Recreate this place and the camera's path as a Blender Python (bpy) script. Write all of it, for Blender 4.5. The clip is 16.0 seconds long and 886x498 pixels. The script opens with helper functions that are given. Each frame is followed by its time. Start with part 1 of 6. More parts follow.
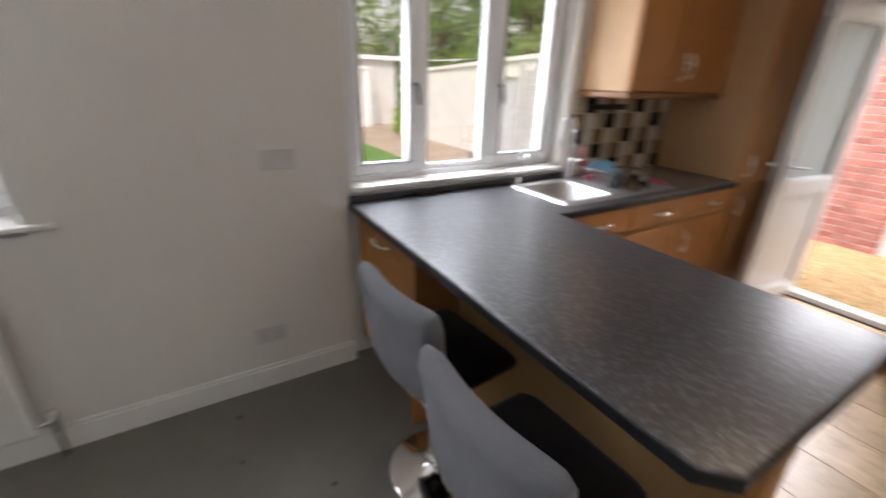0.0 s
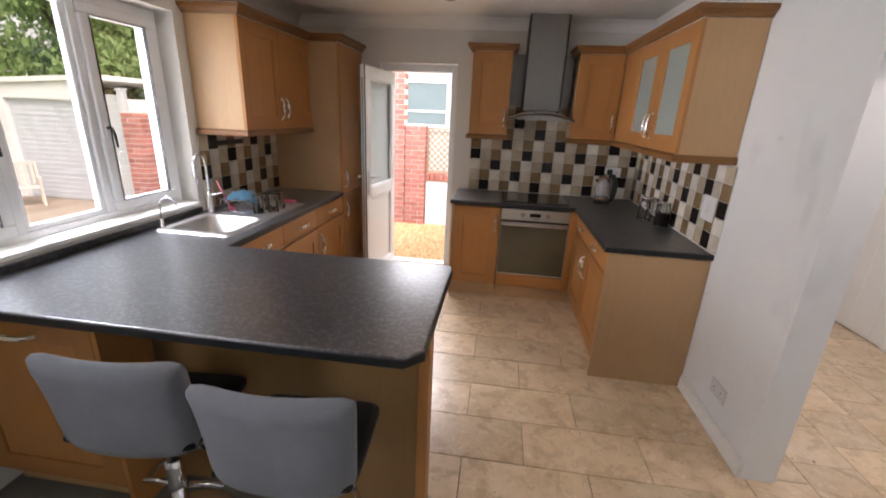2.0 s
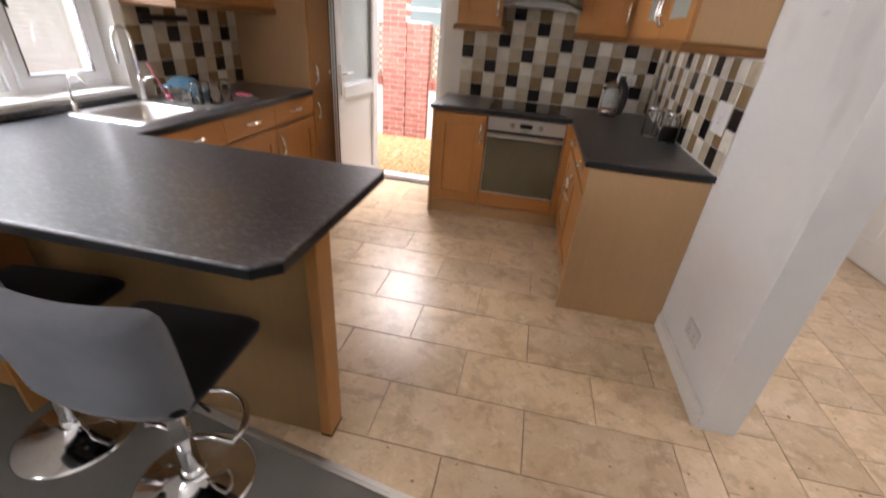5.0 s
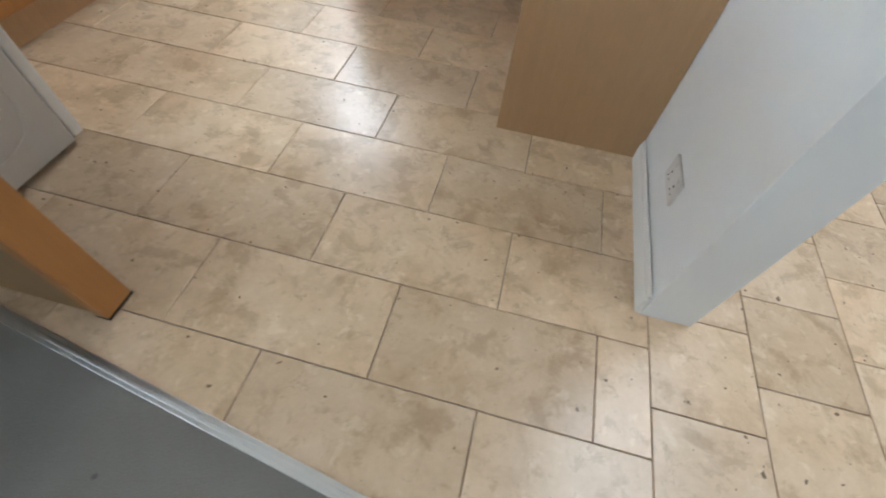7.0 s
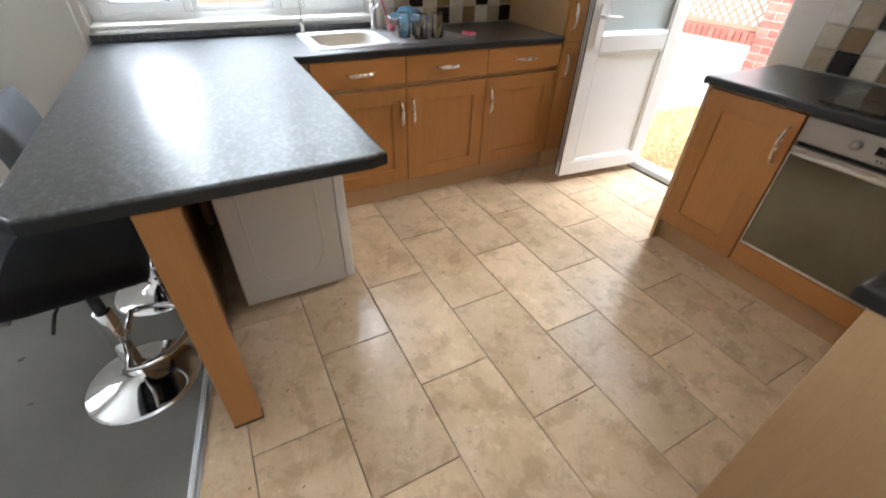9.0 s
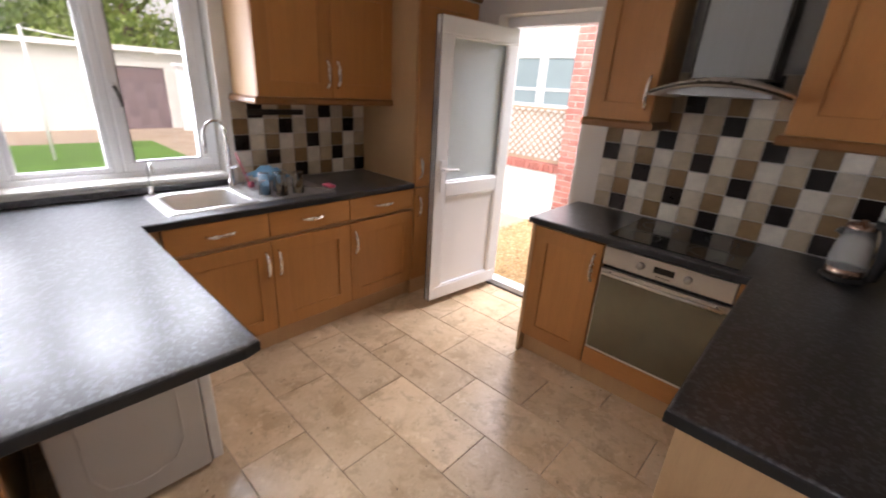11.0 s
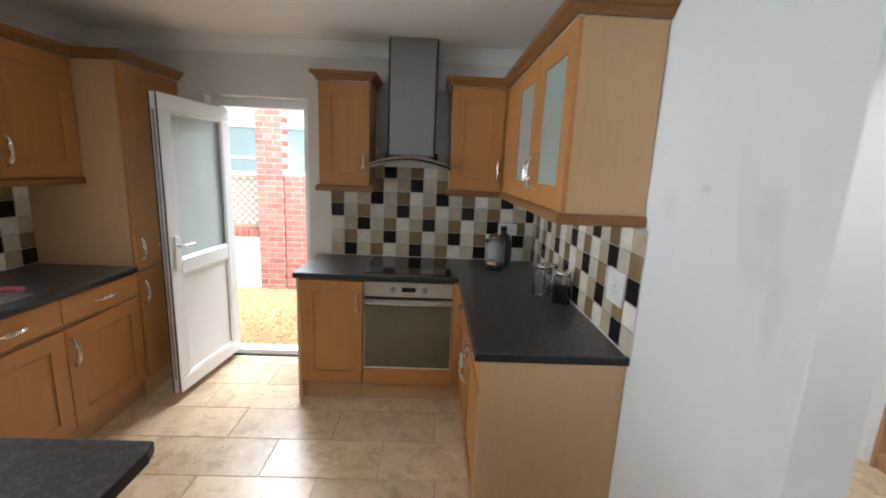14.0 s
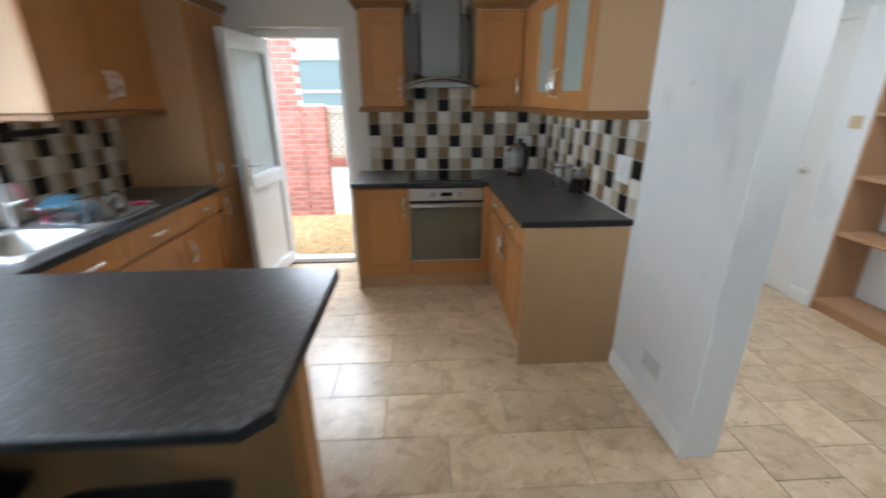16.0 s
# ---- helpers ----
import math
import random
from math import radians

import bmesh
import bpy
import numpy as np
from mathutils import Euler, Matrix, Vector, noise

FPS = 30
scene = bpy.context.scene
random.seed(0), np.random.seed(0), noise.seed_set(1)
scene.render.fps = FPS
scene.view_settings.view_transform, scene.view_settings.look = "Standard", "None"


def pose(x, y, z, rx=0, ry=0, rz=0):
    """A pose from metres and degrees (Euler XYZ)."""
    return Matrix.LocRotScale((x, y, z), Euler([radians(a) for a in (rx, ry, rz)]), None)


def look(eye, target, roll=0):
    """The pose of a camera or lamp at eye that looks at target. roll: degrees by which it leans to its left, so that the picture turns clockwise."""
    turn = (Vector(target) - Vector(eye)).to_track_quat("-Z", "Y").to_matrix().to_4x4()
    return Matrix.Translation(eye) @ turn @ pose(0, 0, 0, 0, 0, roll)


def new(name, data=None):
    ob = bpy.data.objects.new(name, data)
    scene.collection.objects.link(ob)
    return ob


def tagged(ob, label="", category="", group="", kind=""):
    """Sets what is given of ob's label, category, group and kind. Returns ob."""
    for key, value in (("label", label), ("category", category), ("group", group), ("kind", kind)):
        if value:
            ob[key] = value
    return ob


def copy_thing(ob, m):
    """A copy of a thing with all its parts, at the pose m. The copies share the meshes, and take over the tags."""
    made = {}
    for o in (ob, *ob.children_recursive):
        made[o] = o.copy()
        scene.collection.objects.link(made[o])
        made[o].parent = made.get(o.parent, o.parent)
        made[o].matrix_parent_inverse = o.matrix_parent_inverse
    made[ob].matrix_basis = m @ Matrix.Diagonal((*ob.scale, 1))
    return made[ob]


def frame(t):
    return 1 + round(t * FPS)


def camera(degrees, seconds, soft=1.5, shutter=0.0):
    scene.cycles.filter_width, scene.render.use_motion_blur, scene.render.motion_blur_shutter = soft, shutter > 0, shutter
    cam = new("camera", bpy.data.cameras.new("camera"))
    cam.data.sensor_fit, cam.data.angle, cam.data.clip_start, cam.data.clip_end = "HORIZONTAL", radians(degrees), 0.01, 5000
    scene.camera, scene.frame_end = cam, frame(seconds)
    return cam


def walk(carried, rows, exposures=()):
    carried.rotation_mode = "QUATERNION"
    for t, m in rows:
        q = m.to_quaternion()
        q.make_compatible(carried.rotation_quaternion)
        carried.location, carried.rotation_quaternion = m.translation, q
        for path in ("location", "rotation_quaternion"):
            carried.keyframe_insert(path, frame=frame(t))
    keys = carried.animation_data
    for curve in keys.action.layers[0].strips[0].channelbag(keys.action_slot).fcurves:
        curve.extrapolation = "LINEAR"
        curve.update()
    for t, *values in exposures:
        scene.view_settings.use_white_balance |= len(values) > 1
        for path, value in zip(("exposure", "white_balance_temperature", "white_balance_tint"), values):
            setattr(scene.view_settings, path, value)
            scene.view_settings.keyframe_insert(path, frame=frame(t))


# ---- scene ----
cam = camera(93.8, 16.0, soft=1.8, shutter=0.5)
PATH = [
    (0, (1.973, 0.349, 1.503), (0.394, 1.311, 0.74), 1.7),
    (0.5, (1.959, 0.199, 1.499), (1.053, 1.816, 0.747), 2.5),
    (0.6, (1.98, 0.158, 1.509), (1.2, 1.838, 0.754), 2.4),
    (1, (1.976, 0.012, 1.567), (1.572, 1.81, 0.79), 2.3),
    (1.5, (1.983, -0.072, 1.587), (1.739, 1.783, 0.881), 2.9),
    (2, (2.006, -0.083, 1.623), (1.77, 1.803, 1.001), 2.6),
    (2.5, (2.005, -0.074, 1.673), (1.785, 1.843, 1.147), 2.5),
    (3, (2.062, -0.061, 1.738), (1.811, 1.868, 1.276), 1.8),
    (3.2, (2.046, -0.065, 1.755), (1.803, 1.868, 1.306), 1.9),
    (5.5, (2.474, 0.468, 1.343), (2.178, 2.04, 0.142), 5.4),
    (6, (2.554, 0.706, 1.247), (2.289, 2.083, -0.18), 5.6),
    (6.5, (2.626, 0.809, 1.169), (2.369, 2.027, -0.396), 4.4),
    (7, (2.765, 0.959, 1.128), (2.586, 2.088, -0.513), 6.6),
    (7.5, (2.88, 1.075, 1.113), (2.62, 2.138, -0.562), 8.4),
    (8, (2.835, 1.228, 1.124), (2.207, 2.249, -0.477), 5.8),
    (8.5, (2.766, 1.372, 1.239), (1.687, 2.302, -0.164), 4.1),
    (9, (2.811, 1.462, 1.377), (1.412, 2.24, 0.178), 2.1),
    (11.3, (2.789, 1.459, 1.568), (1.643, 2.951, 0.888), 2.4),
    (11.5, (2.76, 1.451, 1.548), (1.762, 3.036, 0.847), 2.6),
    (12, (2.652, 1.447, 1.508), (2.046, 3.206, 0.774), 2.0),
    (12.5, (2.588, 1.391, 1.515), (2.344, 3.239, 0.79), 1.5),
    (13, (2.472, 1.208, 1.531), (2.466, 3.108, 0.915), 1.4),
    (13.5, (2.424, 1.05, 1.588), (2.504, 3.006, 1.179), 2.3),
    (14, (2.488, 0.89, 1.608), (2.545, 2.852, 1.224), 2.5),
    (14.5, (2.54, 0.752, 1.546), (2.78, 2.648, 0.957), 2.7),
    (15, (2.454, 0.732, 1.494), (2.922, 2.541, 0.783), 1.6),
    (15.3, (2.322, 0.701, 1.513), (2.857, 2.48, 0.773), -0.1),
    (15.5, (2.282, 0.634, 1.5), (2.779, 2.434, 0.783), -0.7),
    (16, (2.14, 0.311, 1.526), (2.246, 2.186, 0.84), -0.2),
]
# seconds, stops, kelvin, tint
EXPOSURES = [(0.0, 1.9, 6820, 22), (0.5, 2.05, 6850, 24), (1.5, 2.05, 6900, 26), (3.0, 2.05, 6560, 19), (5.5, 2.2, 7060, 26), (6.5, 2.38, 6420, 20), (7.0, 2.38, 5900, 10), (7.5, 2.38, 5580, 6),
             (8.0, 2.42, 5600, 5), (8.5, 2.5, 6000, 8), (9.0, 2.45, 6380, 14), (11.5, 2.05, 6800, 26), (12.5, 2.28, 6450, 17), (13.5, 2.34, 6250, 14), (14.5, 2.18, 6200, 11), (15.5, 2.0, 5950, 11), (16.0, 2.08, 5900, 11)]
walk(cam, [(t, look(eye, target, roll)) for t, eye, target, roll in PATH], EXPOSURES)

# light levels
SKY, SUN = 0.066, 0.42
W_WIN, W_DOOR, W_SIDE, W_HALL, H_HALL_FILL = 140.0, 72.0, 11.5, 6.8, 2.56
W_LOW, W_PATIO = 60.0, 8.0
OAK = (0.43, 0.19, 0.055)

# ---- world, sun and added lamps that stand in for daylight ----
world = bpy.data.worlds.new("overcast_sky")
scene.world = world
world.use_nodes = True
wn = world.node_tree.nodes
sky = wn.new("ShaderNodeTexSky")
sky.sky_type, sky.sun_disc = "NISHITA", False
sky.sun_elevation, sky.sun_rotation = radians(48), radians(132)
sky.air_density, sky.dust_density = 1.6, 4.0
soft_sky = wn.new("ShaderNodeHueSaturation")
soft_sky.inputs["Saturation"].default_value = 0.35
world.node_tree.links.new(sky.outputs[0], soft_sky.inputs["Color"])
world.node_tree.links.new(soft_sky.outputs[0], wn["Background"].inputs["Color"])
wn["Background"].inputs["Strength"].default_value = SKY


def sun_lamp():
    data = bpy.data.lights.new("sun", "SUN")
    data.energy, data.angle, data.color = SUN, radians(14), (1.0, 0.96, 0.9)
    ob = new("sun", data)
    ob.matrix_world = look((0, 0, 0), (-0.5, 0.45, -0.74))
    return ob


def fill_light(name, eye, target, w, h, watts, color=(0.85, 0.935, 1.0)):
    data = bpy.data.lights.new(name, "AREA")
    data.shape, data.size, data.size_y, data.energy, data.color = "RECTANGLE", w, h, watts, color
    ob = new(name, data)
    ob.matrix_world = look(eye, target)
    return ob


sun_lamp()
# two lamps added outside, out of view, in place of sky light through the window
fill_light("daylight_kitchen_window", (-2.3, 1.72, 4.1), (0.6, 1.72, 1.1), 3.0, 2.0, W_WIN, (0.78, 0.91, 1.0))
fill_light("daylight_kitchen_window_low", (-3.6, 0.2, 1.35), (3.28, 2.3, 1.75), 2.0, 1.5, W_LOW)
# lamp added out of sight below the sill; imitates patio bounce on the ceiling
fill_light("daylight_off_the_patio", (-0.95, 1.72, 0.40), (1.2, 2.1, 2.44), 1.6, 0.5, W_PATIO, (1.0, 0.95, 0.88))
# lamp added high outside the door, unseen, to boost the light coming in
fill_light("daylight_door", (1.19, 5.6, 3.15), (1.19, 3.4, 0.45), 1.8, 1.8, W_DOOR)
fill_light("daylight_side_window", (-0.32, -0.92, 1.55), (1, -0.92, 1.45), 1.35, 1.1, W_SIDE)
# unseen lamp added in a ceiling hole to brighten the hall
fill_light("daylight_hall_rooflight", (4.15, 1.95, H_HALL_FILL), (4.15, 1.95, 0), 0.85, 1.85, W_HALL)

# ---- mesh helpers ----
ROT = {"south": 0, "east": 90, "north": 180, "west": -90}


def facing(x, y, z, way="south"):
    """A frame whose front (-y) faces the way given."""
    return pose(x, y, z, 0, 0, ROT[way])


def box(x0, x1, y0, y1, z0, z1, bev=0.0, seg=1):
    bm = bmesh.new()
    bmesh.ops.create_cube(bm, size=1)
    for v in bm.verts:
        v.co = ((x0 + x1) / 2 + v.co.x * (x1 - x0), (y0 + y1) / 2 + v.co.y * (y1 - y0), (z0 + z1) / 2 + v.co.z * (z1 - z0))
    if bev:
        bmesh.ops.bevel(bm, geom=bm.edges[:], offset=bev, segments=seg, affect="EDGES", profile=0.5)
    return bm


def join(*bms):
    out = bmesh.new()
    for b in bms:
        me = bpy.data.meshes.new("tmp")
        b.to_mesh(me)
        b.free()
        out.from_mesh(me)
        bpy.data.meshes.remove(me)
    return out


def moved(bm, m):
    bm.transform(m)
    return bm


def lathe(profile, seg=24, m=None):
    """Turns (radius, height) pairs round the z axis."""
    bm = bmesh.new()
    rings = []
    for r, z in profile:
        if r < 1e-5:
            rings.append([bm.verts.new((0, 0, z))])
        else:
            rings.append([bm.verts.new((r * math.cos(2 * math.pi * k / seg), r * math.sin(2 * math.pi * k / seg), z)) for k in range(seg)])
    for a, b in zip(rings, rings[1:]):
        for k in range(seg):
            q = [a[k % len(a)], a[(k + 1) % len(a)], b[(k + 1) % len(b)], b[k % len(b)]]
            q = list(dict.fromkeys(q))
            if len(q) > 2:
                bm.faces.new(q)
    bmesh.ops.recalc_face_normals(bm, faces=bm.faces[:])
    return moved(bm, m) if m else bm


def tube(points, radius, seg=8, closed=False):
    """A round bar along points; radius is a number or one per point."""
    bm = bmesh.new()
    pts = [Vector(p) for p in points]
    n = len(pts)
    rings = []
    side = None
    for i, p in enumerate(pts):
        a = pts[(i - 1) % n] if (closed or i) else p
        b = pts[(i + 1) % n] if (closed or i < n - 1) else p
        d = (b - a).normalized()
        if side is None:
            side = d.orthogonal().normalized()
        side = (side - d * side.dot(d)).normalized()
        up = d.cross(side)
        r = radius[i] if isinstance(radius, (list, tuple)) else radius
        rings.append([bm.verts.new(p + r * (side * math.cos(2 * math.pi * k / seg) + up * math.sin(2 * math.pi * k / seg))) for k in range(seg)])
    for i in range(n if closed else n - 1):
        a, b = rings[i], rings[(i + 1) % n]
        for k in range(seg):
            bm.faces.new((a[k], a[(k + 1) % seg], b[(k + 1) % seg], b[k]))
    if not closed:
        bm.faces.new(rings[0][::-1])
        bm.faces.new(rings[-1])
    bmesh.ops.recalc_face_normals(bm, faces=bm.faces[:])
    return bm


def prism(outline, z0, z1, bev=0.0):
    """An upright prism over a plan outline."""
    bm = bmesh.new()
    low = [bm.verts.new((x, y, z0)) for x, y in outline]
    high = [bm.verts.new((x, y, z1)) for x, y in outline]
    bm.faces.new(low[::-1])
    bm.faces.new(high)
    n = len(outline)
    for k in range(n):
        bm.faces.new((low[k], low[(k + 1) % n], high[(k + 1) % n], high[k]))
    bmesh.ops.recalc_face_normals(bm, faces=bm.faces[:])
    if bev:
        bmesh.ops.bevel(bm, geom=[e for e in bm.edges if abs(e.verts[0].co.z - e.verts[1].co.z) < 1e-6], offset=bev, segments=2, affect="EDGES", profile=0.5)
    return bm


def ring_frame(w, h, f, y0, y1, bev=0.003):
    """A rectangular frame in one piece: outer 0..w, 0..h, members f wide."""
    bm = bmesh.new()
    vs = {}
    for y in (y0, y1):
        for k, (a, b, c, d) in enumerate(((0.002, w - 0.002, 0.002, h - 0.002), (f, w - f, f, h - f))):
            vs[y, k] = [bm.verts.new(p) for p in ((a, y, c), (b, y, c), (b, y, d), (a, y, d))]
    for i in range(4):
        j = (i + 1) % 4
        for y in (y0, y1):
            bm.faces.new((vs[y, 0][i], vs[y, 0][j], vs[y, 1][j], vs[y, 1][i]))
        for k in (0, 1):
            bm.faces.new((vs[y0, k][i], vs[y0, k][j], vs[y1, k][j], vs[y1, k][i]))
    bmesh.ops.recalc_face_normals(bm, faces=bm.faces[:])
    edge = [e for e in bm.edges if all(abs(v.co.y - y0) < 1e-6 for v in e.verts) and e.calc_face_angle(0) > 1]
    bmesh.ops.bevel(bm, geom=edge, offset=bev, segments=2, affect="EDGES", profile=0.5)
    return bm


def mesh_of(name, bm, mat, smooth=False):
    me = bpy.data.meshes.new(name)
    bm.to_mesh(me)
    bm.free()
    if mat:
        me.materials.append(mat)
    if smooth:
        for p in me.polygons:
            p.use_smooth = True
    return me


def thing(name, loc, label, category, group=""):
    ob = new(name)
    ob.location = loc
    ob.empty_display_size = 0.05
    return tagged(ob, label, category, group)


def part(name, bm, mat, parent, label="", smooth=False):
    """Links a bmesh, given in world metres, as one mesh under a thing or a part."""
    ob = new(name, mesh_of(name, bm, mat, smooth))
    ob.parent = parent
    if parent.parent is None:
        ob.matrix_parent_inverse = Matrix.Translation(-parent.location)
    return tagged(ob, label)


def piece(name, me, parent, m):
    """A piece that shares its mesh."""
    ob = new(name, me)
    ob.parent = parent
    ob.matrix_parent_inverse = Matrix.Translation(-parent.location)
    ob.matrix_basis = m
    return ob


def single(name, bm, mat, label, category, smooth=False, group="", kind=""):
    return tagged(new(name, mesh_of(name, bm, mat, smooth)), label, category, group, kind)


def setting(name, bm, mat, label="", smooth=False):
    return tagged(new(name, mesh_of(name, bm, mat, smooth)), label, kind="structure")


# ---- materials ----
class Mat:
    """A node material with short-hands for noise, ramps and bump."""

    def __init__(self, name, rough=0.5, metal=0.0, spec=0.5):
        self.m = bpy.data.materials.new(name)
        self.m.use_nodes = True
        self.t = self.m.node_tree
        self.b = self.t.nodes["Principled BSDF"]
        self.b.inputs["Roughness"].default_value = rough
        self.b.inputs["Metallic"].default_value = metal
        self.b.inputs["Specular IOR Level"].default_value = spec
        self.c = None

    def node(self, kind, **kw):
        n = self.t.nodes.new(kind)
        for k, v in kw.items():
            n.inputs[k].default_value = v
        return n

    def link(self, a, b):
        self.t.links.new(a, b)

    def coords(self, scale=(1, 1, 1), local=False):
        if self.c is None:
            self.c = self.node("ShaderNodeTexCoord")
            self.geo = self.node("ShaderNodeNewGeometry")
        mp = self.node("ShaderNodeMapping")
        mp.inputs["Scale"].default_value = scale
        self.link(self.c.outputs["Object"] if local else self.geo.outputs["Position"], mp.inputs["Vector"])
        return mp.outputs[0]

    def noise(self, size, detail=4, rough=0.55, scale=(1, 1, 1), distort=0.0, local=False):
        n = self.node("ShaderNodeTexNoise", Scale=size, Detail=detail, Roughness=rough, Distortion=distort)
        self.link(self.coords(scale, local), n.inputs["Vector"])
        return n.outputs["Fac"]

    def ramp(self, fac, stops):
        r = self.node("ShaderNodeValToRGB")
        e = r.color_ramp.elements
        while len(e) < len(stops):
            e.new(0.5)
        for el, (p, c) in zip(e, stops):
            el.position, el.color = p, (*c, 1) if len(c) == 3 else c
        self.link(fac, r.inputs[0])
        return r.outputs[0]

    def mix(self, fac, a, b, mode="MIX"):
        n = self.t.nodes.new("ShaderNodeMix")
        n.data_type, n.blend_type = "RGBA", mode
        for src, i in ((fac, 0), (a, 6), (b, 7)):
            if isinstance(src, (int, float)):
                n.inputs[i].default_value = src
            elif isinstance(src, tuple):
                n.inputs[i].default_value = (*src, 1)
            else:
                self.link(src, n.inputs[i])
        return n.outputs[2]

    def color(self, c):
        if isinstance(c, tuple):
            self.b.inputs["Base Color"].default_value = (*c, 1)
        else:
            self.link(c, self.b.inputs["Base Color"])
        return self

    def rough(self, fac, lo, hi):
        r = self.node("ShaderNodeMapRange")
        self.link(fac, r.inputs[0])
        r.inputs[3].default_value, r.inputs[4].default_value = lo, hi
        self.link(r.outputs[0], self.b.inputs["Roughness"])
        return self

    def bump(self, fac, strength=0.2, dist=0.002):
        n = self.node("ShaderNodeBump", Strength=strength, Distance=dist)
        self.link(fac, n.inputs["Height"])
        self.link(n.outputs[0], self.b.inputs["Normal"])
        return self

    def random(self):
        return self.node("ShaderNodeObjectInfo").outputs["Random"]

    def vary(self, col, amount=0.15):
        """Lighter or darker from piece to piece."""
        r = self.node("ShaderNodeMapRange")
        self.link(self.random(), r.inputs[0])
        r.inputs[3].default_value, r.inputs[4].default_value = 1 - amount, 1 + amount
        n = self.t.nodes.new("ShaderNodeHueSaturation")
        self.link(r.outputs[0], n.inputs["Value"])
        if isinstance(col, tuple):
            n.inputs["Color"].default_value = (*col, 1)
        else:
            self.link(col, n.inputs["Color"])
        return n.outputs[0]


def lerp(a, k):
    return tuple(min(1, x * k) for x in a)


def paint(name, c, rough=0.6, blot=0.05, bump=0.06, size=40):
    m = Mat(name, rough)
    big = m.noise(1.7, 5)
    m.color(m.ramp(big, [(0.25, lerp(c, 1 - blot)), (0.75, lerp(c, 1 + blot * 0.5))]))
    m.bump(m.noise(size, 3), bump, 0.003)
    return m.m


def wood(name, c, axis="z", rough=0.42, contrast=0.18, vary=0.06):
    m = Mat(name, rough, 0, 0.4)
    s = {"z": (9, 9, 0.55), "x": (0.55, 9, 9), "y": (9, 0.55, 9)}[axis]
    grain = m.noise(4.0, 6, 0.6, s, 0.6)
    fine = m.noise(34, 3, 0.6, s)
    blot = m.noise(2.2, 3, 0.5)
    base = m.ramp(grain, [(0.3, lerp(c, 1 - contrast)), (0.52, c), (0.75, lerp(c, 1 + contrast * 0.7))])
    base = m.mix(0.35, base, m.ramp(fine, [(0.35, lerp(c, 0.8)), (0.65, lerp(c, 1.12))]))
    base = m.mix(0.4, base, m.ramp(blot, [(0.3, lerp(c, 0.88)), (0.7, lerp(c, 1.1))]))
    m.color(m.vary(base, vary))
    m.rough(blot, rough - 0.06, rough + 0.08)
    m.bump(fine, 0.06, 0.001)
    return m.m


def metal(name, c, rough, brushed=None):
    m = Mat(name, rough, 1.0)
    n = m.noise(30, 3, 0.6, brushed or (1, 1, 1))
    m.color(m.ramp(n, [(0.3, lerp(c, 0.93)), (0.7, c)]))
    m.rough(n, max(0.02, rough - 0.04), rough + 0.06)
    return m.m


def glass(name, tint=(0.93, 0.97, 0.96), rough=0.0, frosted=False, ior=1.45):
    m = Mat(name, rough)
    m.b.inputs["Transmission Weight"].default_value = 1.0
    m.b.inputs["IOR"].default_value = ior
    m.color(tint)
    if frosted:
        m.bump(m.noise(160, 3), 0.5, 0.004)
    return m.m


M_WALL = paint("warm_white_paint", (0.73, 0.70, 0.65), 0.6, 0.03)
M_CEIL = paint("ceiling_paint", (0.84, 0.81, 0.76), 0.7, 0.02)


def patched_paint():
    m = Mat("patched_white_paint", 0.55)
    big = m.noise(1.3, 4)
    base = m.ramp(big, [(0.3, (0.72, 0.73, 0.72)), (0.7, (0.80, 0.805, 0.79))])
    spots = m.ramp(m.noise(2.6, 2, 0.4, (1, 1.5, 0.8)), [(0.64, (0, 0, 0)), (0.69, (1, 1, 1))])
    sp = m.node("ShaderNodeSeparateColor")
    m.link(spots, sp.inputs[0])
    k = m.node("ShaderNodeMath")
    k.operation = "MULTIPLY"
    m.link(sp.outputs[0], k.inputs[0])
    k.inputs[1].default_value = 0.25
    m.color(m.mix(k.outputs[0], base, (0.56, 0.57, 0.57)))
    m.bump(m.noise(45, 3), 0.06, 0.003)
    # rubbed grey marks where hands and furniture touched the pillar
    for y, z, wide, tall, amount in MARKS:
        d = m.node("ShaderNodeVectorMath")
        d.operation = "MULTIPLY_ADD"
        m.link(m.geo.outputs["Position"], d.inputs[0])
        d.inputs[1].default_value = (0.0, 1 / wide, 1 / tall)
        d.inputs[2].default_value = (0.0, -y / wide, -z / tall)
        ln = m.node("ShaderNodeVectorMath")
        ln.operation = "LENGTH"
        m.link(d.outputs[0], ln.inputs[0])
        edge = m.node("ShaderNodeMath")
        edge.operation = "MULTIPLY_ADD"
        m.link(m.noise(11, 4), edge.inputs[0])
        edge.inputs[1].default_value = 0.9
        m.link(ln.outputs["Value"], edge.inputs[2])
        k = m.node("ShaderNodeMapRange")
        m.link(edge.outputs[0], k.inputs[0])
        k.inputs[1].default_value, k.inputs[2].default_value = 0.7, 1.4
        k.inputs[3].default_value, k.inputs[4].default_value = amount, 0.0
        m.color(m.mix(k.outputs[0], m.b.inputs["Base Color"].links[0].from_socket, (0.40, 0.40, 0.39)))
    return m.m


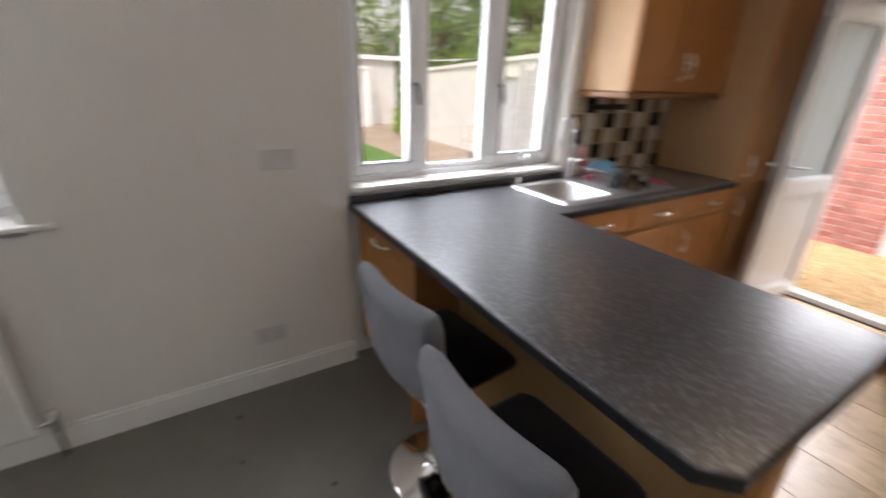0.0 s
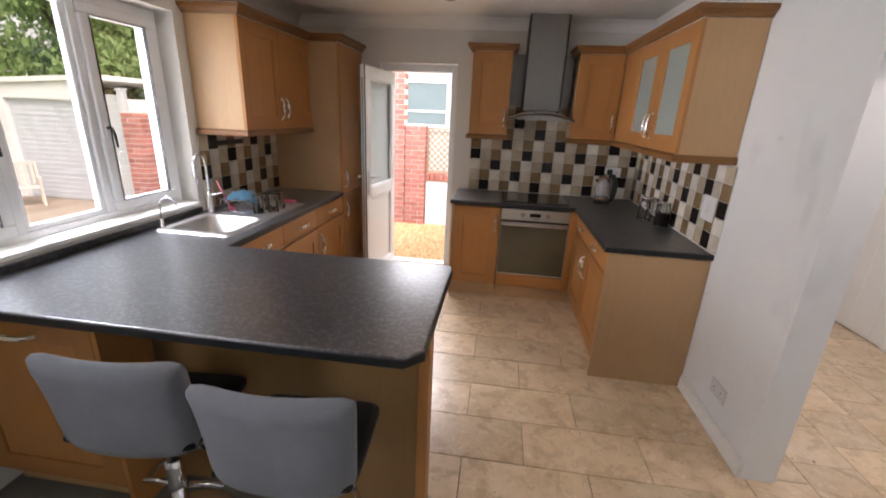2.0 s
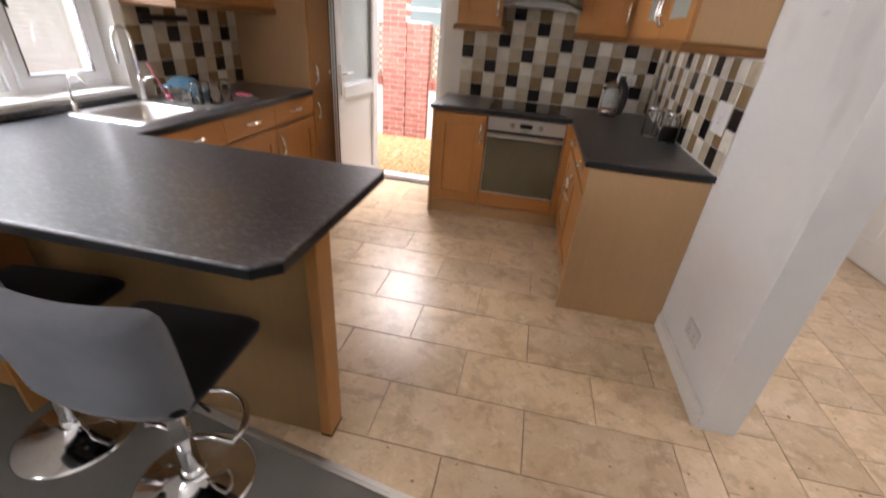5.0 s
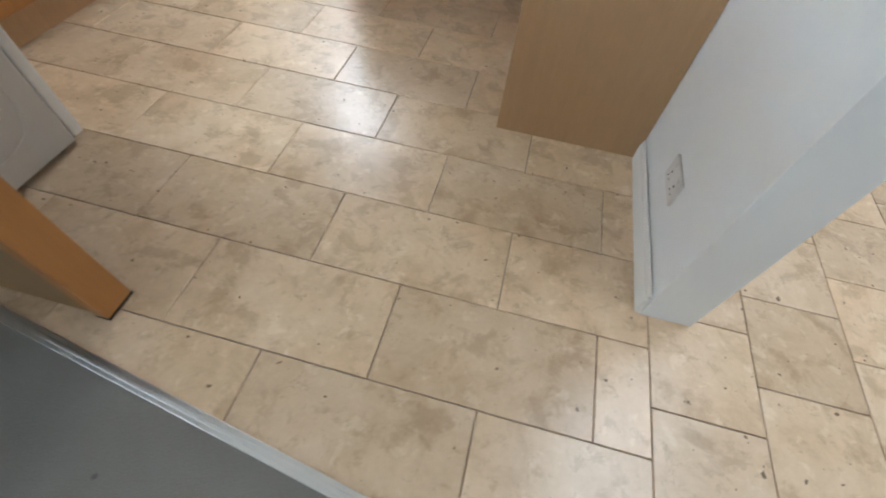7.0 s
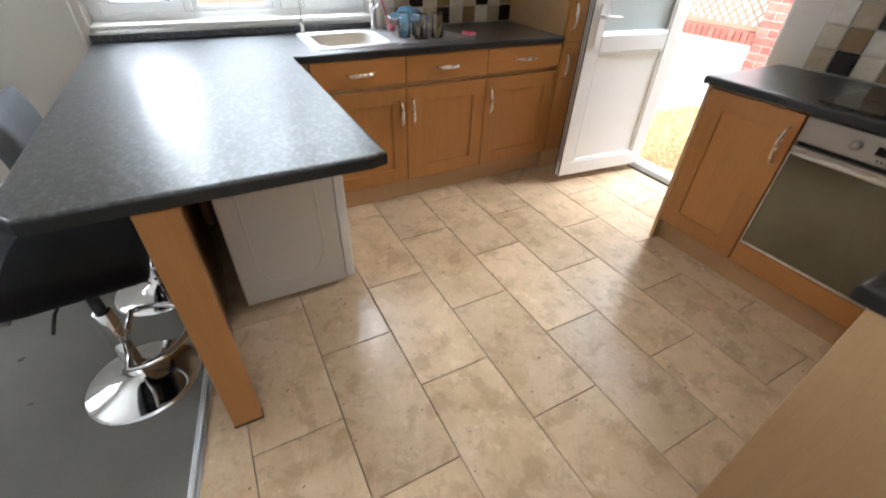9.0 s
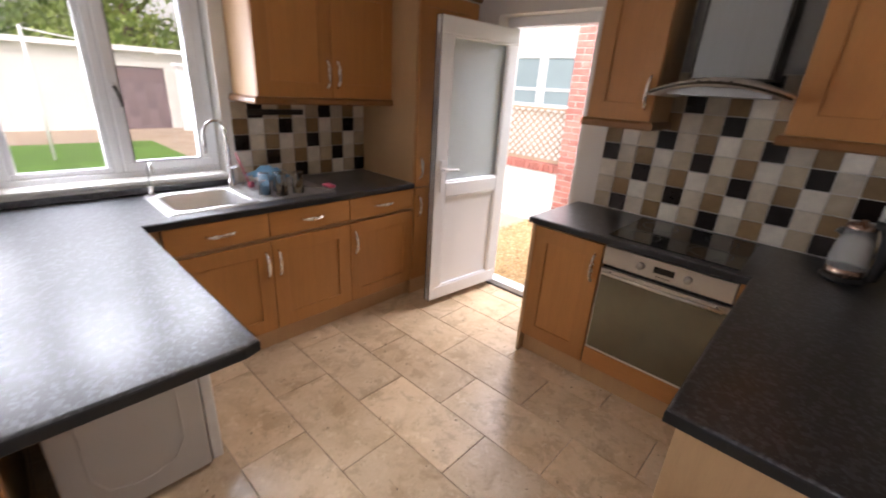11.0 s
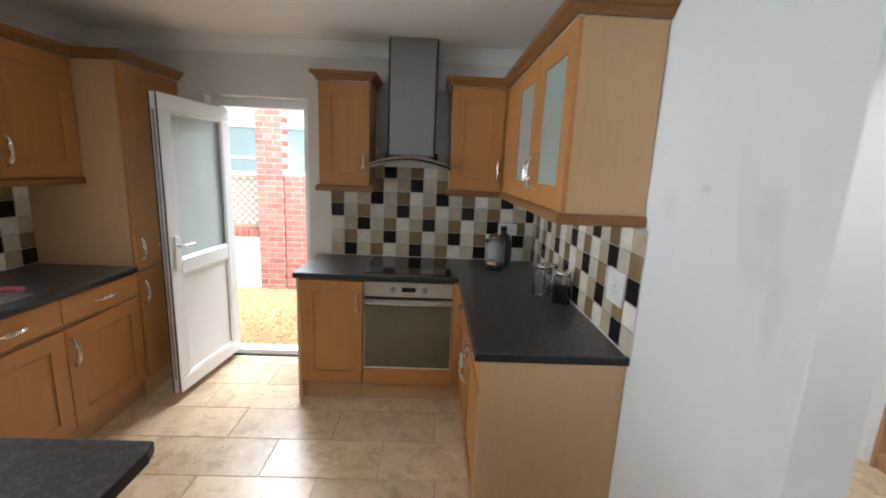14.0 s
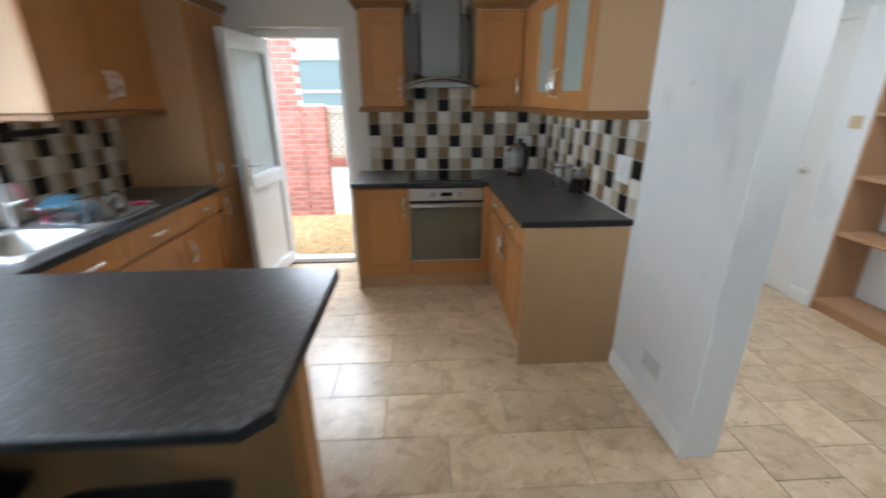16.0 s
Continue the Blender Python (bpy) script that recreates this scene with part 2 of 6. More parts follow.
# rubbed marks on the pillar: y, z, half width, half height, strength
MARKS = [(2.27, 1.52, 0.07, 0.09, 0.13), (1.85, 1.52, 0.05, 0.08, 0.17), (1.79, 1.30, 0.04, 0.16, 0.2), (2.10, 1.58, 0.035, 0.015, 0.3)]
M_PATCH = patched_paint()
M_GLOSS = paint("white_gloss_trim", (0.80, 0.79, 0.75), 0.3, 0.03, 0.02)
M_UPVC = paint("white_upvc", (0.83, 0.84, 0.85), 0.22, 0.02, 0.01)
M_DOOR = wood("honey_oak_door", OAK)
M_PANELDOOR = wood("honey_oak_door_panel", lerp(OAK, 1.04))
M_DOORX = wood("honey_oak_drawer", OAK, "x")
M_DOORY = wood("honey_oak_drawer_side", OAK, "y")
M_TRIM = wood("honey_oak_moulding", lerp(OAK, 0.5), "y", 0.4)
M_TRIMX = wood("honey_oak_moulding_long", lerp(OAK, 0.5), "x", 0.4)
M_PANEL = wood("pale_oak_laminate", (0.51, 0.318, 0.163), "z", 0.45, 0.1, 0.03)
# oak with the shade under the bar overhang put into its colour
M_BAR_SHADED = wood("shaded_oak_bar_panel", (0.27, 0.155, 0.06), "z", 0.4, 0.14)
M_SHELF = wood("beech_shelf", (0.44, 0.25, 0.13), "y", 0.45, 0.14)
M_CHROME = metal("polished_chrome", (0.86, 0.86, 0.87), 0.07)
M_NICKEL = metal("satin_nickel", (0.80, 0.77, 0.73), 0.26)
M_ALU = metal("satin_aluminium", (0.74, 0.735, 0.72), 0.36, (0.1, 0.1, 0.1))
M_STEEL = metal("brushed_stainless", (0.42, 0.415, 0.41), 0.3, (1, 1, 0.05))
M_STEELX = metal("brushed_stainless_across", (0.60, 0.58, 0.55), 0.3, (0.05, 1, 1))
M_GLASS = glass("clear_glass", ior=1.2)
M_JAR = glass("jar_glass", (0.97, 0.985, 0.985), 0.02, ior=1.18)
M_JAR.node_tree.nodes["Principled BSDF"].inputs["Transmission Weight"].default_value = 1.0
M_JAR.node_tree.nodes["Principled BSDF"].inputs["Coat Weight"].default_value = 0.5
M_HOOD = metal("dull_stainless", (0.27, 0.268, 0.26), 0.36, (1, 1, 0.05))
M_PANE = glass("window_glass", (0.97, 0.985, 0.98))
M_FROST = glass("frosted_glass", (0.84, 0.91, 0.91), 0.35, True)
M_FROST.node_tree.nodes["Principled BSDF"].inputs["Transmission Weight"].default_value = 0.6
M_CABGLASS = glass("frosted_cabinet_glass", (0.44, 0.52, 0.48), 0.3, True)
M_CABGLASS.node_tree.nodes["Principled BSDF"].inputs["Transmission Weight"].default_value = 0.35


def black_glass():
    m = Mat("black_ceramic_glass", 0.08, 0, 0.6)
    m.color(m.ramp(m.noise(6), [(0.3, (0.008, 0.008, 0.009)), (0.7, (0.014, 0.013, 0.013))]))
    return m.m


M_HOB = black_glass()


def oven_glass():
    m = Mat("oven_mirror_glass", 0.13, 0.4, 0.8)
    m.color(m.ramp(m.noise(5), [(0.3, (0.115, 0.106, 0.068)), (0.7, (0.15, 0.14, 0.092))]))
    return m.m


M_OVEN = oven_glass()


def plastic(name, c, rough=0.35):
    m = Mat(name, rough)
    m.color(m.ramp(m.noise(7), [(0.3, lerp(c, 0.92)), (0.7, lerp(c, 1.05))]))
    m.bump(m.noise(120, 2), 0.04, 0.001)
    return m.m


M_BLACK = plastic("black_plastic", (0.012, 0.012, 0.012), 0.35)
M_WHITE = plastic("white_plastic", (0.75, 0.74, 0.71), 0.3)
M_DARK = plastic("dark_recess", (0.02, 0.017, 0.014), 0.8)


def worktop_mat():
    m = Mat("dark_granite_laminate", 0.5, 0, 0.2)
    m.b.inputs["Coat Weight"].default_value = 1.0
    m.b.inputs["Coat Roughness"].default_value = 0.28
    m.b.inputs["Coat IOR"].default_value = 1.78
    wob = m.node("ShaderNodeTexNoise", Scale=95.0, Detail=3.0)
    m.link(m.coords(), wob.inputs["Vector"])
    add = m.node("ShaderNodeVectorMath")
    add.operation = "MULTIPLY_ADD"
    m.link(wob.outputs["Color"], add.inputs[0])
    add.inputs[1].default_value = (0.008, 0.008, 0.008)
    m.link(m.coords(), add.inputs[2])

    def cells(size, stops):
        v = m.node("ShaderNodeTexVoronoi", Scale=size)
        m.link(add.outputs[0], v.inputs["Vector"])
        sp = m.node("ShaderNodeSeparateColor")
        m.link(v.outputs["Color"], sp.inputs[0])
        return m.ramp(sp.outputs[0], stops)

    coarse = cells(88.0, [(0.0, (0.003, 0.004, 0.006)), (0.5, (0.006, 0.008, 0.012)), (0.66, (0.018, 0.022, 0.030)), (0.74, (0.062, 0.070, 0.086)), (1.0, (0.095, 0.105, 0.125))])
    fine = cells(190.0, [(0.0, (0.002, 0.002, 0.003)), (0.82, (0.010, 0.011, 0.014)), (0.92, (0.06, 0.063, 0.07)), (1.0, (0.20, 0.205, 0.215))])
    m.color(m.mix(0.35, coarse, fine))
    return m.m


M_TOP = worktop_mat()
M_EDGE = plastic("black_laminate_edging", (0.008, 0.009, 0.011), 0.4)


def travertine():
    m = Mat("travertine_tile", 0.4, 0, 0.6)
    off = m.node("ShaderNodeVectorMath")
    off.operation = "ADD"
    m.coords()
    comb = m.node("ShaderNodeCombineXYZ")
    k = m.node("ShaderNodeMath")
    k.operation = "MULTIPLY"
    m.link(m.random(), k.inputs[0])
    k.inputs[1].default_value = 31.0
    m.link(k.outputs[0], comb.inputs[2])
    m.link(m.geo.outputs["Position"], off.inputs[0])
    m.link(comb.outputs[0], off.inputs[1])

    def n(size, detail, rough, distort=0.0):
        x = m.node("ShaderNodeTexNoise", Scale=size, Detail=detail, Roughness=rough, Distortion=distort)
        m.link(off.outputs[0], x.inputs["Vector"])
        return x.outputs["Fac"]

    blot = n(5.5, 8, 0.66, 0.4)
    patch = n(2.2, 3, 0.5)
    fine = n(60, 4, 0.65)
    base = m.ramp(blot, [(0.3, (0.42, 0.28, 0.155)), (0.48, (0.60, 0.435, 0.275)), (0.7, (0.72, 0.56, 0.395))])
    base = m.mix(0.3, base, m.ramp(patch, [(0.35, (0.55, 0.39, 0.235)), (0.65, (0.71, 0.54, 0.36))]))

    def veil(fac, stops, c):
        q = m.node("ShaderNodeSeparateColor")
        m.link(m.ramp(fac, stops), q.inputs[0])
        return m.mix(q.outputs[0], base, c)

    base = veil(n(8, 5, 0.62, 0.35), [(0.52, (0, 0, 0)), (0.62, (0.46, 0.46, 0.46))], (0.31, 0.195, 0.095))
    base = veil(n(21, 6, 0.7, 0.5), [(0.57, (0, 0, 0)), (0.65, (0.34, 0.34, 0.34))], (0.30, 0.19, 0.09))
    base = veil(n(15, 5, 0.62, 0.3), [(0.59, (0, 0, 0)), (0.66, (0.36, 0.36, 0.36))], (0.82, 0.69, 0.50))
    base = m.mix(0.08, base, m.ramp(fine, [(0.35, (0.36, 0.24, 0.13)), (0.65, (0.74, 0.60, 0.42))]))
    pits = m.ramp(n(40, 2, 0.4), [(0.235, (1, 1, 1)), (0.27, (0, 0, 0))])
    sp = m.node("ShaderNodeSeparateColor")
    m.link(pits, sp.inputs[0])
    base = m.mix(sp.outputs[0], base, (0.16, 0.10, 0.05))
    m.color(m.vary(base, 0.11))
    m.rough(blot, 0.24, 0.38)
    m.bump(blot, 0.08, 0.003)
    return m.m


M_TRAV = travertine()
M_GROUT = paint("brown_grout", (0.15, 0.10, 0.06), 0.9, 0.2, 0.3, 90)


def carpet_mat():
    m = Mat("grey_carpet", 0.95, 0, 0.1)
    base = m.ramp(m.noise(3.0, 4), [(0.3, (0.165, 0.157, 0.138)), (0.7, (0.235, 0.222, 0.195))])
    base = m.mix(0.5, base, m.ramp(m.noise(420, 2), [(0.3, (0.11, 0.105, 0.09)), (0.7, (0.30, 0.283, 0.25))]))
    stain = m.ramp(m.noise(11, 2, 0.35), [(0.235, (1, 1, 1)), (0.265, (0, 0, 0))])
    sp = m.node("ShaderNodeSeparateColor")
    m.link(stain, sp.inputs[0])
    m.color(m.mix(sp.outputs[0], base, (0.085, 0.08, 0.072)))
    m.bump(m.noise(520, 2), 0.7, 0.004)
    return m.m


M_CARPET = carpet_mat()


def ceramic(name, c):
    m = Mat(name, 0.22, 0, 0.35)
    base = m.ramp(m.noise(17, 5), [(0.3, lerp(c, 0.86)), (0.7, lerp(c, 1.08))])
    m.color(m.vary(base, 0.10))
    m.bump(m.noise(35, 3), 0.10, 0.002)
    return m.m


TILE_MATS = [ceramic("beige_ceramic", (0.50, 0.41, 0.285)), ceramic("dark_brown_ceramic", (0.015, 0.010, 0.009)), ceramic("oatmeal_ceramic", (0.59, 0.525, 0.415)),
             ceramic("tan_brown_ceramic", (0.265, 0.175, 0.088)), ceramic("cream_ceramic", (0.74, 0.695, 0.605))]
M_TGROUT = paint("pale_grout", (0.62, 0.60, 0.55), 0.85, 0.05)


def fabric(name, c, size=500):
    m = Mat(name, 0.95, 0, 0.15)
    base = m.ramp(m.noise(9, 4), [(0.3, lerp(c, 0.86)), (0.7, lerp(c, 1.1))])
    m.color(m.mix(0.35, base, m.ramp(m.noise(size, 2), [(0.3, lerp(c, 0.7)), (0.7, lerp(c, 1.3))])))
    m.b.inputs["Sheen Weight"].default_value = 0.08
    m.bump(m.noise(size, 2), 0.4, 0.002)
    return m.m


M_GREY = fabric("grey_woven_fabric", (0.165, 0.172, 0.188))
M_SEAT = fabric("charcoal_fabric", (0.008, 0.0065, 0.0065))


def brick_mat():
    m = Mat("red_brick", 0.85)
    base = m.ramp(m.noise(14, 5), [(0.3, (0.25, 0.08, 0.06)), (0.6, (0.35, 0.13, 0.10)), (0.8, (0.42, 0.20, 0.16))])
    m.color(m.vary(base, 0.22))
    m.bump(m.noise(60, 4), 0.4, 0.004)
    return m.m


M_BRICK = brick_mat()
M_MORTAR = paint("pale_mortar", (0.50, 0.46, 0.42), 0.9, 0.1, 0.3)
M_RENDER = paint("white_render", (0.66, 0.66, 0.63), 0.85, 0.05, 0.25, 60)
M_GRASS = paint("lawn_grass", (0.10, 0.22, 0.035), 0.9, 0.35, 0.8, 120)


def leafy(name, lo, hi, through_light=True):
    m = Mat(name, 0.6)
    isl = m.node("ShaderNodeNewGeometry").outputs["Random Per Island"]
    m.color(m.ramp(isl, [(0.0, lo), (1.0, hi)]))
    if through_light:
        tr = m.node("ShaderNodeBsdfTranslucent")
        m.link(m.b.inputs["Base Color"].links[0].from_socket, tr.inputs["Color"])
        mx = m.node("ShaderNodeMixShader")
        mx.inputs[0].default_value = 0.45
        m.link(m.b.outputs[0], mx.inputs[1])
        m.link(tr.outputs[0], mx.inputs[2])
        m.link(mx.outputs[0], m.t.nodes["Material Output"].inputs["Surface"])
    return m.m


M_LEAF = leafy("mid_green_leaves", (0.12, 0.20, 0.06), (0.32, 0.44, 0.17))
M_PINE = leafy("dark_conifer_needles", (0.04, 0.085, 0.05), (0.12, 0.20, 0.10))
M_LIME = leafy("lime_green_leaves", (0.16, 0.30, 0.025), (0.40, 0.55, 0.07))
M_WILLOW = leafy("willow_leaves", (0.14, 0.21, 0.05), (0.34, 0.43, 0.13))
M_BARK = paint("brown_bark", (0.10, 0.07, 0.045), 0.9, 0.3, 0.8, 25)
M_GRAVEL = leafy("golden_gravel", (0.28, 0.16, 0.06), (0.62, 0.44, 0.23), False)
M_SAND = paint("gravel_bed", (0.36, 0.23, 0.10), 0.95, 0.2, 0.6, 60)
M_FENCE = paint("weathered_grey_timber", (0.42, 0.42, 0.41), 0.85, 0.12, 0.4, 30)
M_GREYDOOR = paint("mauve_grey_door_paint", (0.20, 0.155, 0.165), 0.5, 0.06)
M_CORR = paint("pale_grey_sheet", (0.54, 0.56, 0.58), 0.5, 0.05)
M_PALEWOOD = paint("silvered_garden_timber", (0.56, 0.50, 0.43), 0.85, 0.12)
M_TRELLIS = paint("weathered_trellis_timber", (0.30, 0.21, 0.14), 0.85, 0.15)

# ---- the large structure ----
XR, XR2, YB, H = 3.285, 3.44, 4.09, 2.44
WOUT = -0.205
WIN = (1.0, 2.45, 0.945, 2.13)
SIDE = (-1.6, -0.21, 0.945, 2.13)


def wall_with_holes(axis, near, far, a0, a1, z1, holes):
    """A thick wall along x or y with openings (a0, a1, z0, z1) cut right through it."""
    bms = []
    cuts = sorted({a0, a1, *[v for h in holes for v in h[:2]]})

    def slab(p, q, lo, hi):
        if q - p > 1e-4 and hi - lo > 1e-4:
            bms.append(box(near, far, p, q, lo, hi) if axis == "y" else box(p, q, near, far, lo, hi))

    for p, q in zip(cuts, cuts[1:]):
        hole = [h for h in holes if h[0] <= p + 1e-6 and h[1] >= q - 1e-6]
        if hole:
            slab(p, q, 0, hole[0][2])
            slab(p, q, hole[0][3], z1)
        else:
            slab(p, q, 0, z1)
    bm = join(*bms)
    bmesh.ops.remove_doubles(bm, verts=bm.verts[:], dist=1e-5)
    return bm


setting("wall_window", wall_with_holes("y", WOUT, 0.0, -3.7, YB + 0.28, H, [WIN, SIDE]), M_WALL, "warm white plastered outer wall with two windows")
setting("wall_door", wall_with_holes("x", YB, YB + 0.28, 0.0, 6.2, H, [(0.80, 1.545, 0.0, 2.06)]), M_WALL, "warm white plastered wall with the garden door")
setting("wall_opening", wall_with_holes("y", XR, XR2, -3.7, YB, H, [(0.72, 1.677, 0.0, 2.0)]), M_PATCH, "white wall with faint patched marks and a doorway")
setting("wall_rear", box(WOUT, 6.2, -3.98, -3.7, 0, H), M_WALL, "plain white wall closing the room")
setting("wall_hall_end", box(XR2, 6.0, -1.9, -1.7, 0, H), M_WALL, "plain white hall end wall")
setting("wall_hall", join(box(5.12, 5.55, 2.99, YB, 0, H), box(5.42, 5.55, 1.68, 2.99, 0, H), box(5.12, 5.55, -1.7, 1.68, 0, H)), M_PATCH, "white hall wall with a shelved recess")
# the hole over the hall is added, only to hold the hall's fill lamp
setting("ceiling", join(box(WOUT, 3.7, -3.98, YB + 0.28, H, H + 0.15), box(4.6, 6.2, -3.98, YB + 0.28, H, H + 0.15), box(3.7, 4.6, -3.98, 1.0, H, H + 0.15), box(3.7, 4.6, 2.9, YB + 0.28, H, H + 0.15)), M_CEIL, "plain white ceiling with an added unseen lamp hole over the hall")
setting("wall_lining", wall_with_holes("y", 0.0005, 0.045, -3.7, 0.965, H - 0.001, [SIDE]), M_WALL, "warm white lining of the window wall")
setting("floor_base", box(WOUT, 6.2, -3.98, YB + 0.28, -0.16, -0.012), M_GROUT, "dark grout bed under the floor tiles")
STRIP = lambda x: 1.163 - 0.155 * (x - 1.514)
setting("carpet", prism([(0.0, -3.7), (XR, -3.7), (XR, STRIP(XR)), (1.10, STRIP(1.10)), (0.0, STRIP(1.10))], -0.0115, 0.005), M_CARPET, "short pile grey carpet with small stains")
setting("carpet_hall_edge", box(XR + 0.001, XR2, -3.7, 0.72, -0.012, 0.0), M_CARPET)


def cove(p, q, out):
    """A plaster coving between wall and ceiling, from p to q in plan."""
    p, q, o = Vector((*p, 0)), Vector((*q, 0)), Vector((*out, 0))
    bm = bmesh.new()
    prof = [(0.001, 0.001), (0.09, 0.001)] + [(0.095 - 0.085 * math.sin(k * math.pi / 12), 0.095 - 0.085 * math.cos(k * math.pi / 12)) for k in range(1, 6)] + [(0.001, 0.09)]
    rings = [[bm.verts.new(e + o * u + Vector((0, 0, H - v))) for u, v in prof] for e in (p, q)]
    n = len(prof)
    for k in range(n):
        bm.faces.new((rings[0][k], rings[0][(k + 1) % n], rings[1][(k + 1) % n], rings[1][k]))
    bm.faces.new(rings[0])
    bm.faces.new(rings[1][::-1])
    bmesh.ops.recalc_face_normals(bm, faces=bm.faces[:])
    return bm


setting("trim_coving", join(cove((0, -3.7), (0, YB), (1, 0)), cove((0, YB), (XR, YB), (0, -1)), cove((XR, YB), (XR, -3.7), (-1, 0))), M_CEIL, "white plaster coving")


def skirting(name, x0, x1, y0, y1, h=0.12):
    return setting(name, join(box(x0, x1, y0, y1, 0.0, h - 0.02, 0.003), box(x0 + 0.003, x1 - 0.003, y0 + 0.003, y1 - 0.003, h - 0.021, h, 0.004)), M_GLOSS, "white gloss skirting board")


skirting("baseboard_window_wall", 0.046, 0.064, -3.69, 0.963, 0.13)
skirting("baseboard_pillar", XR - 0.016, XR - 0.001, 1.678, 2.398, 0.10)
skirting("baseboard_hall", 5.102, 5.119, 3.02, 3.2, 0.11)


# windows
def upvc_window(name, x, y0, y1, z0, z1, mullions, sashes, label):
    """A white plastic window in a wall along y; sashes: bays that open."""
    w = new(name)
    w.location = (x, y0, z0)
    tagged(w, label, kind="structure")
    f = 0.05
    part("window_frame", join(box(x - 0.035, x + 0.035, y0, y1, z0, z0 + f, 0.004), box(x - 0.035, x + 0.035, y0, y1, z1 - f, z1, 0.004),
                              box(x - 0.035, x + 0.035, y0, y0 + f, z0 + f, z1 - f, 0.004), box(x - 0.035, x + 0.035, y1 - f, y1, z0 + f, z1 - f, 0.004)), M_UPVC, w)
    edges = [y0 + f, *mullions, y1 - f]
    for m in mullions:
        part("mullion", box(x - 0.034, x + 0.034, m - 0.022, m + 0.022, z0 + f, z1 - f, 0.004), M_UPVC, w)
    for k, (a, b) in enumerate(zip(edges, edges[1:])):
        a, b = a + (0.022 if k else 0), b - (0.022 if k < len(edges) - 2 else 0)
        lo, hi = z0 + f, z1 - f
        if k in sashes:
            s = 0.055
            sash = part("sash", join(box(x - 0.03, x + 0.048, a, b, lo, lo + s, 0.005), box(x - 0.03, x + 0.048, a, b, hi - s, hi, 0.005),
                                     box(x - 0.03, x + 0.048, a, a + s, lo + s, hi - s, 0.005), box(x - 0.03, x + 0.048, b - s, b, lo + s, hi - s, 0.005)), M_UPVC, w)
            hy = a + 0.028 if k else b - 0.028
            part("handle_plate", box(x + 0.048, x + 0.058, hy - 0.013, hy + 0.013, 1.42, 1.49, 0.004), M_UPVC, sash)
            part("handle", tube([(x + 0.057, hy, 1.47), (x + 0.08, hy, 1.47), (x + 0.085, hy + 0.008, 1.44), (x + 0.08, hy + 0.018, 1.37)], [0.009, 0.009, 0.008, 0.006]), M_DARKMETAL, sash, "dark window handle")
            a, b, lo, hi = a + s, b - s, lo + s, hi - s
            part("gasket", join(box(x + 0.03, x + 0.05, a, b, lo, lo + 0.003), box(x + 0.03, x + 0.05, a, b, hi - 0.003, hi), box(x + 0.03, x + 0.05, a, a + 0.003, lo, hi), box(x + 0.03, x + 0.05, b - 0.003, b, lo, hi)), M_BLACK, w)
        else:
            g = 0.028
            part("bead", join(box(x - 0.02, x + 0.02, a, b, lo, lo + g, 0.004), box(x - 0.02, x + 0.02, a, b, hi - g, hi, 0.004), box(x - 0.02, x + 0.02, a, a + g, lo + g, hi - g, 0.004),
                              box(x - 0.02, x + 0.02, b - g, b, lo + g, hi - g, 0.004)), M_UPVC, w)
            a, b, lo, hi = a + g, b - g, lo + g, hi - g
        pane = part("pane", box(x + 0.004, x + 0.008, a - 0.01, b + 0.01, lo - 0.01, hi + 0.01), M_PANE, w)
        pane.visible_shadow = False
    part("window_sill", box(-0.115, 0.022 if y0 > 0 else 0.07, y0 + 0.002 if y0 > 0 else y0 - 0.09, y1 - 0.002 if y0 > 0 else y1 + 0.09, z0 - 0.002, z0 + 0.02, 0.006, 2), M_GLOSS, w, "white gloss painted window board")
    return w


M_DARKMETAL = metal("dark_bronze_handle", (0.06, 0.055, 0.05), 0.35)
upvc_window("window_1", -0.15, WIN[0] + 0.005, WIN[1] - 0.005, WIN[2] + 0.02, WIN[3] - 0.005, [1.455, 1.915], {0, 2}, "white plastic window with three lights, two of them opening")
upvc_window("window_2", -0.15, SIDE[0] + 0.005, SIDE[1] - 0.005, SIDE[2] + 0.02, SIDE[3] - 0.005, [-0.9], {1}, "white plastic window in the living area")


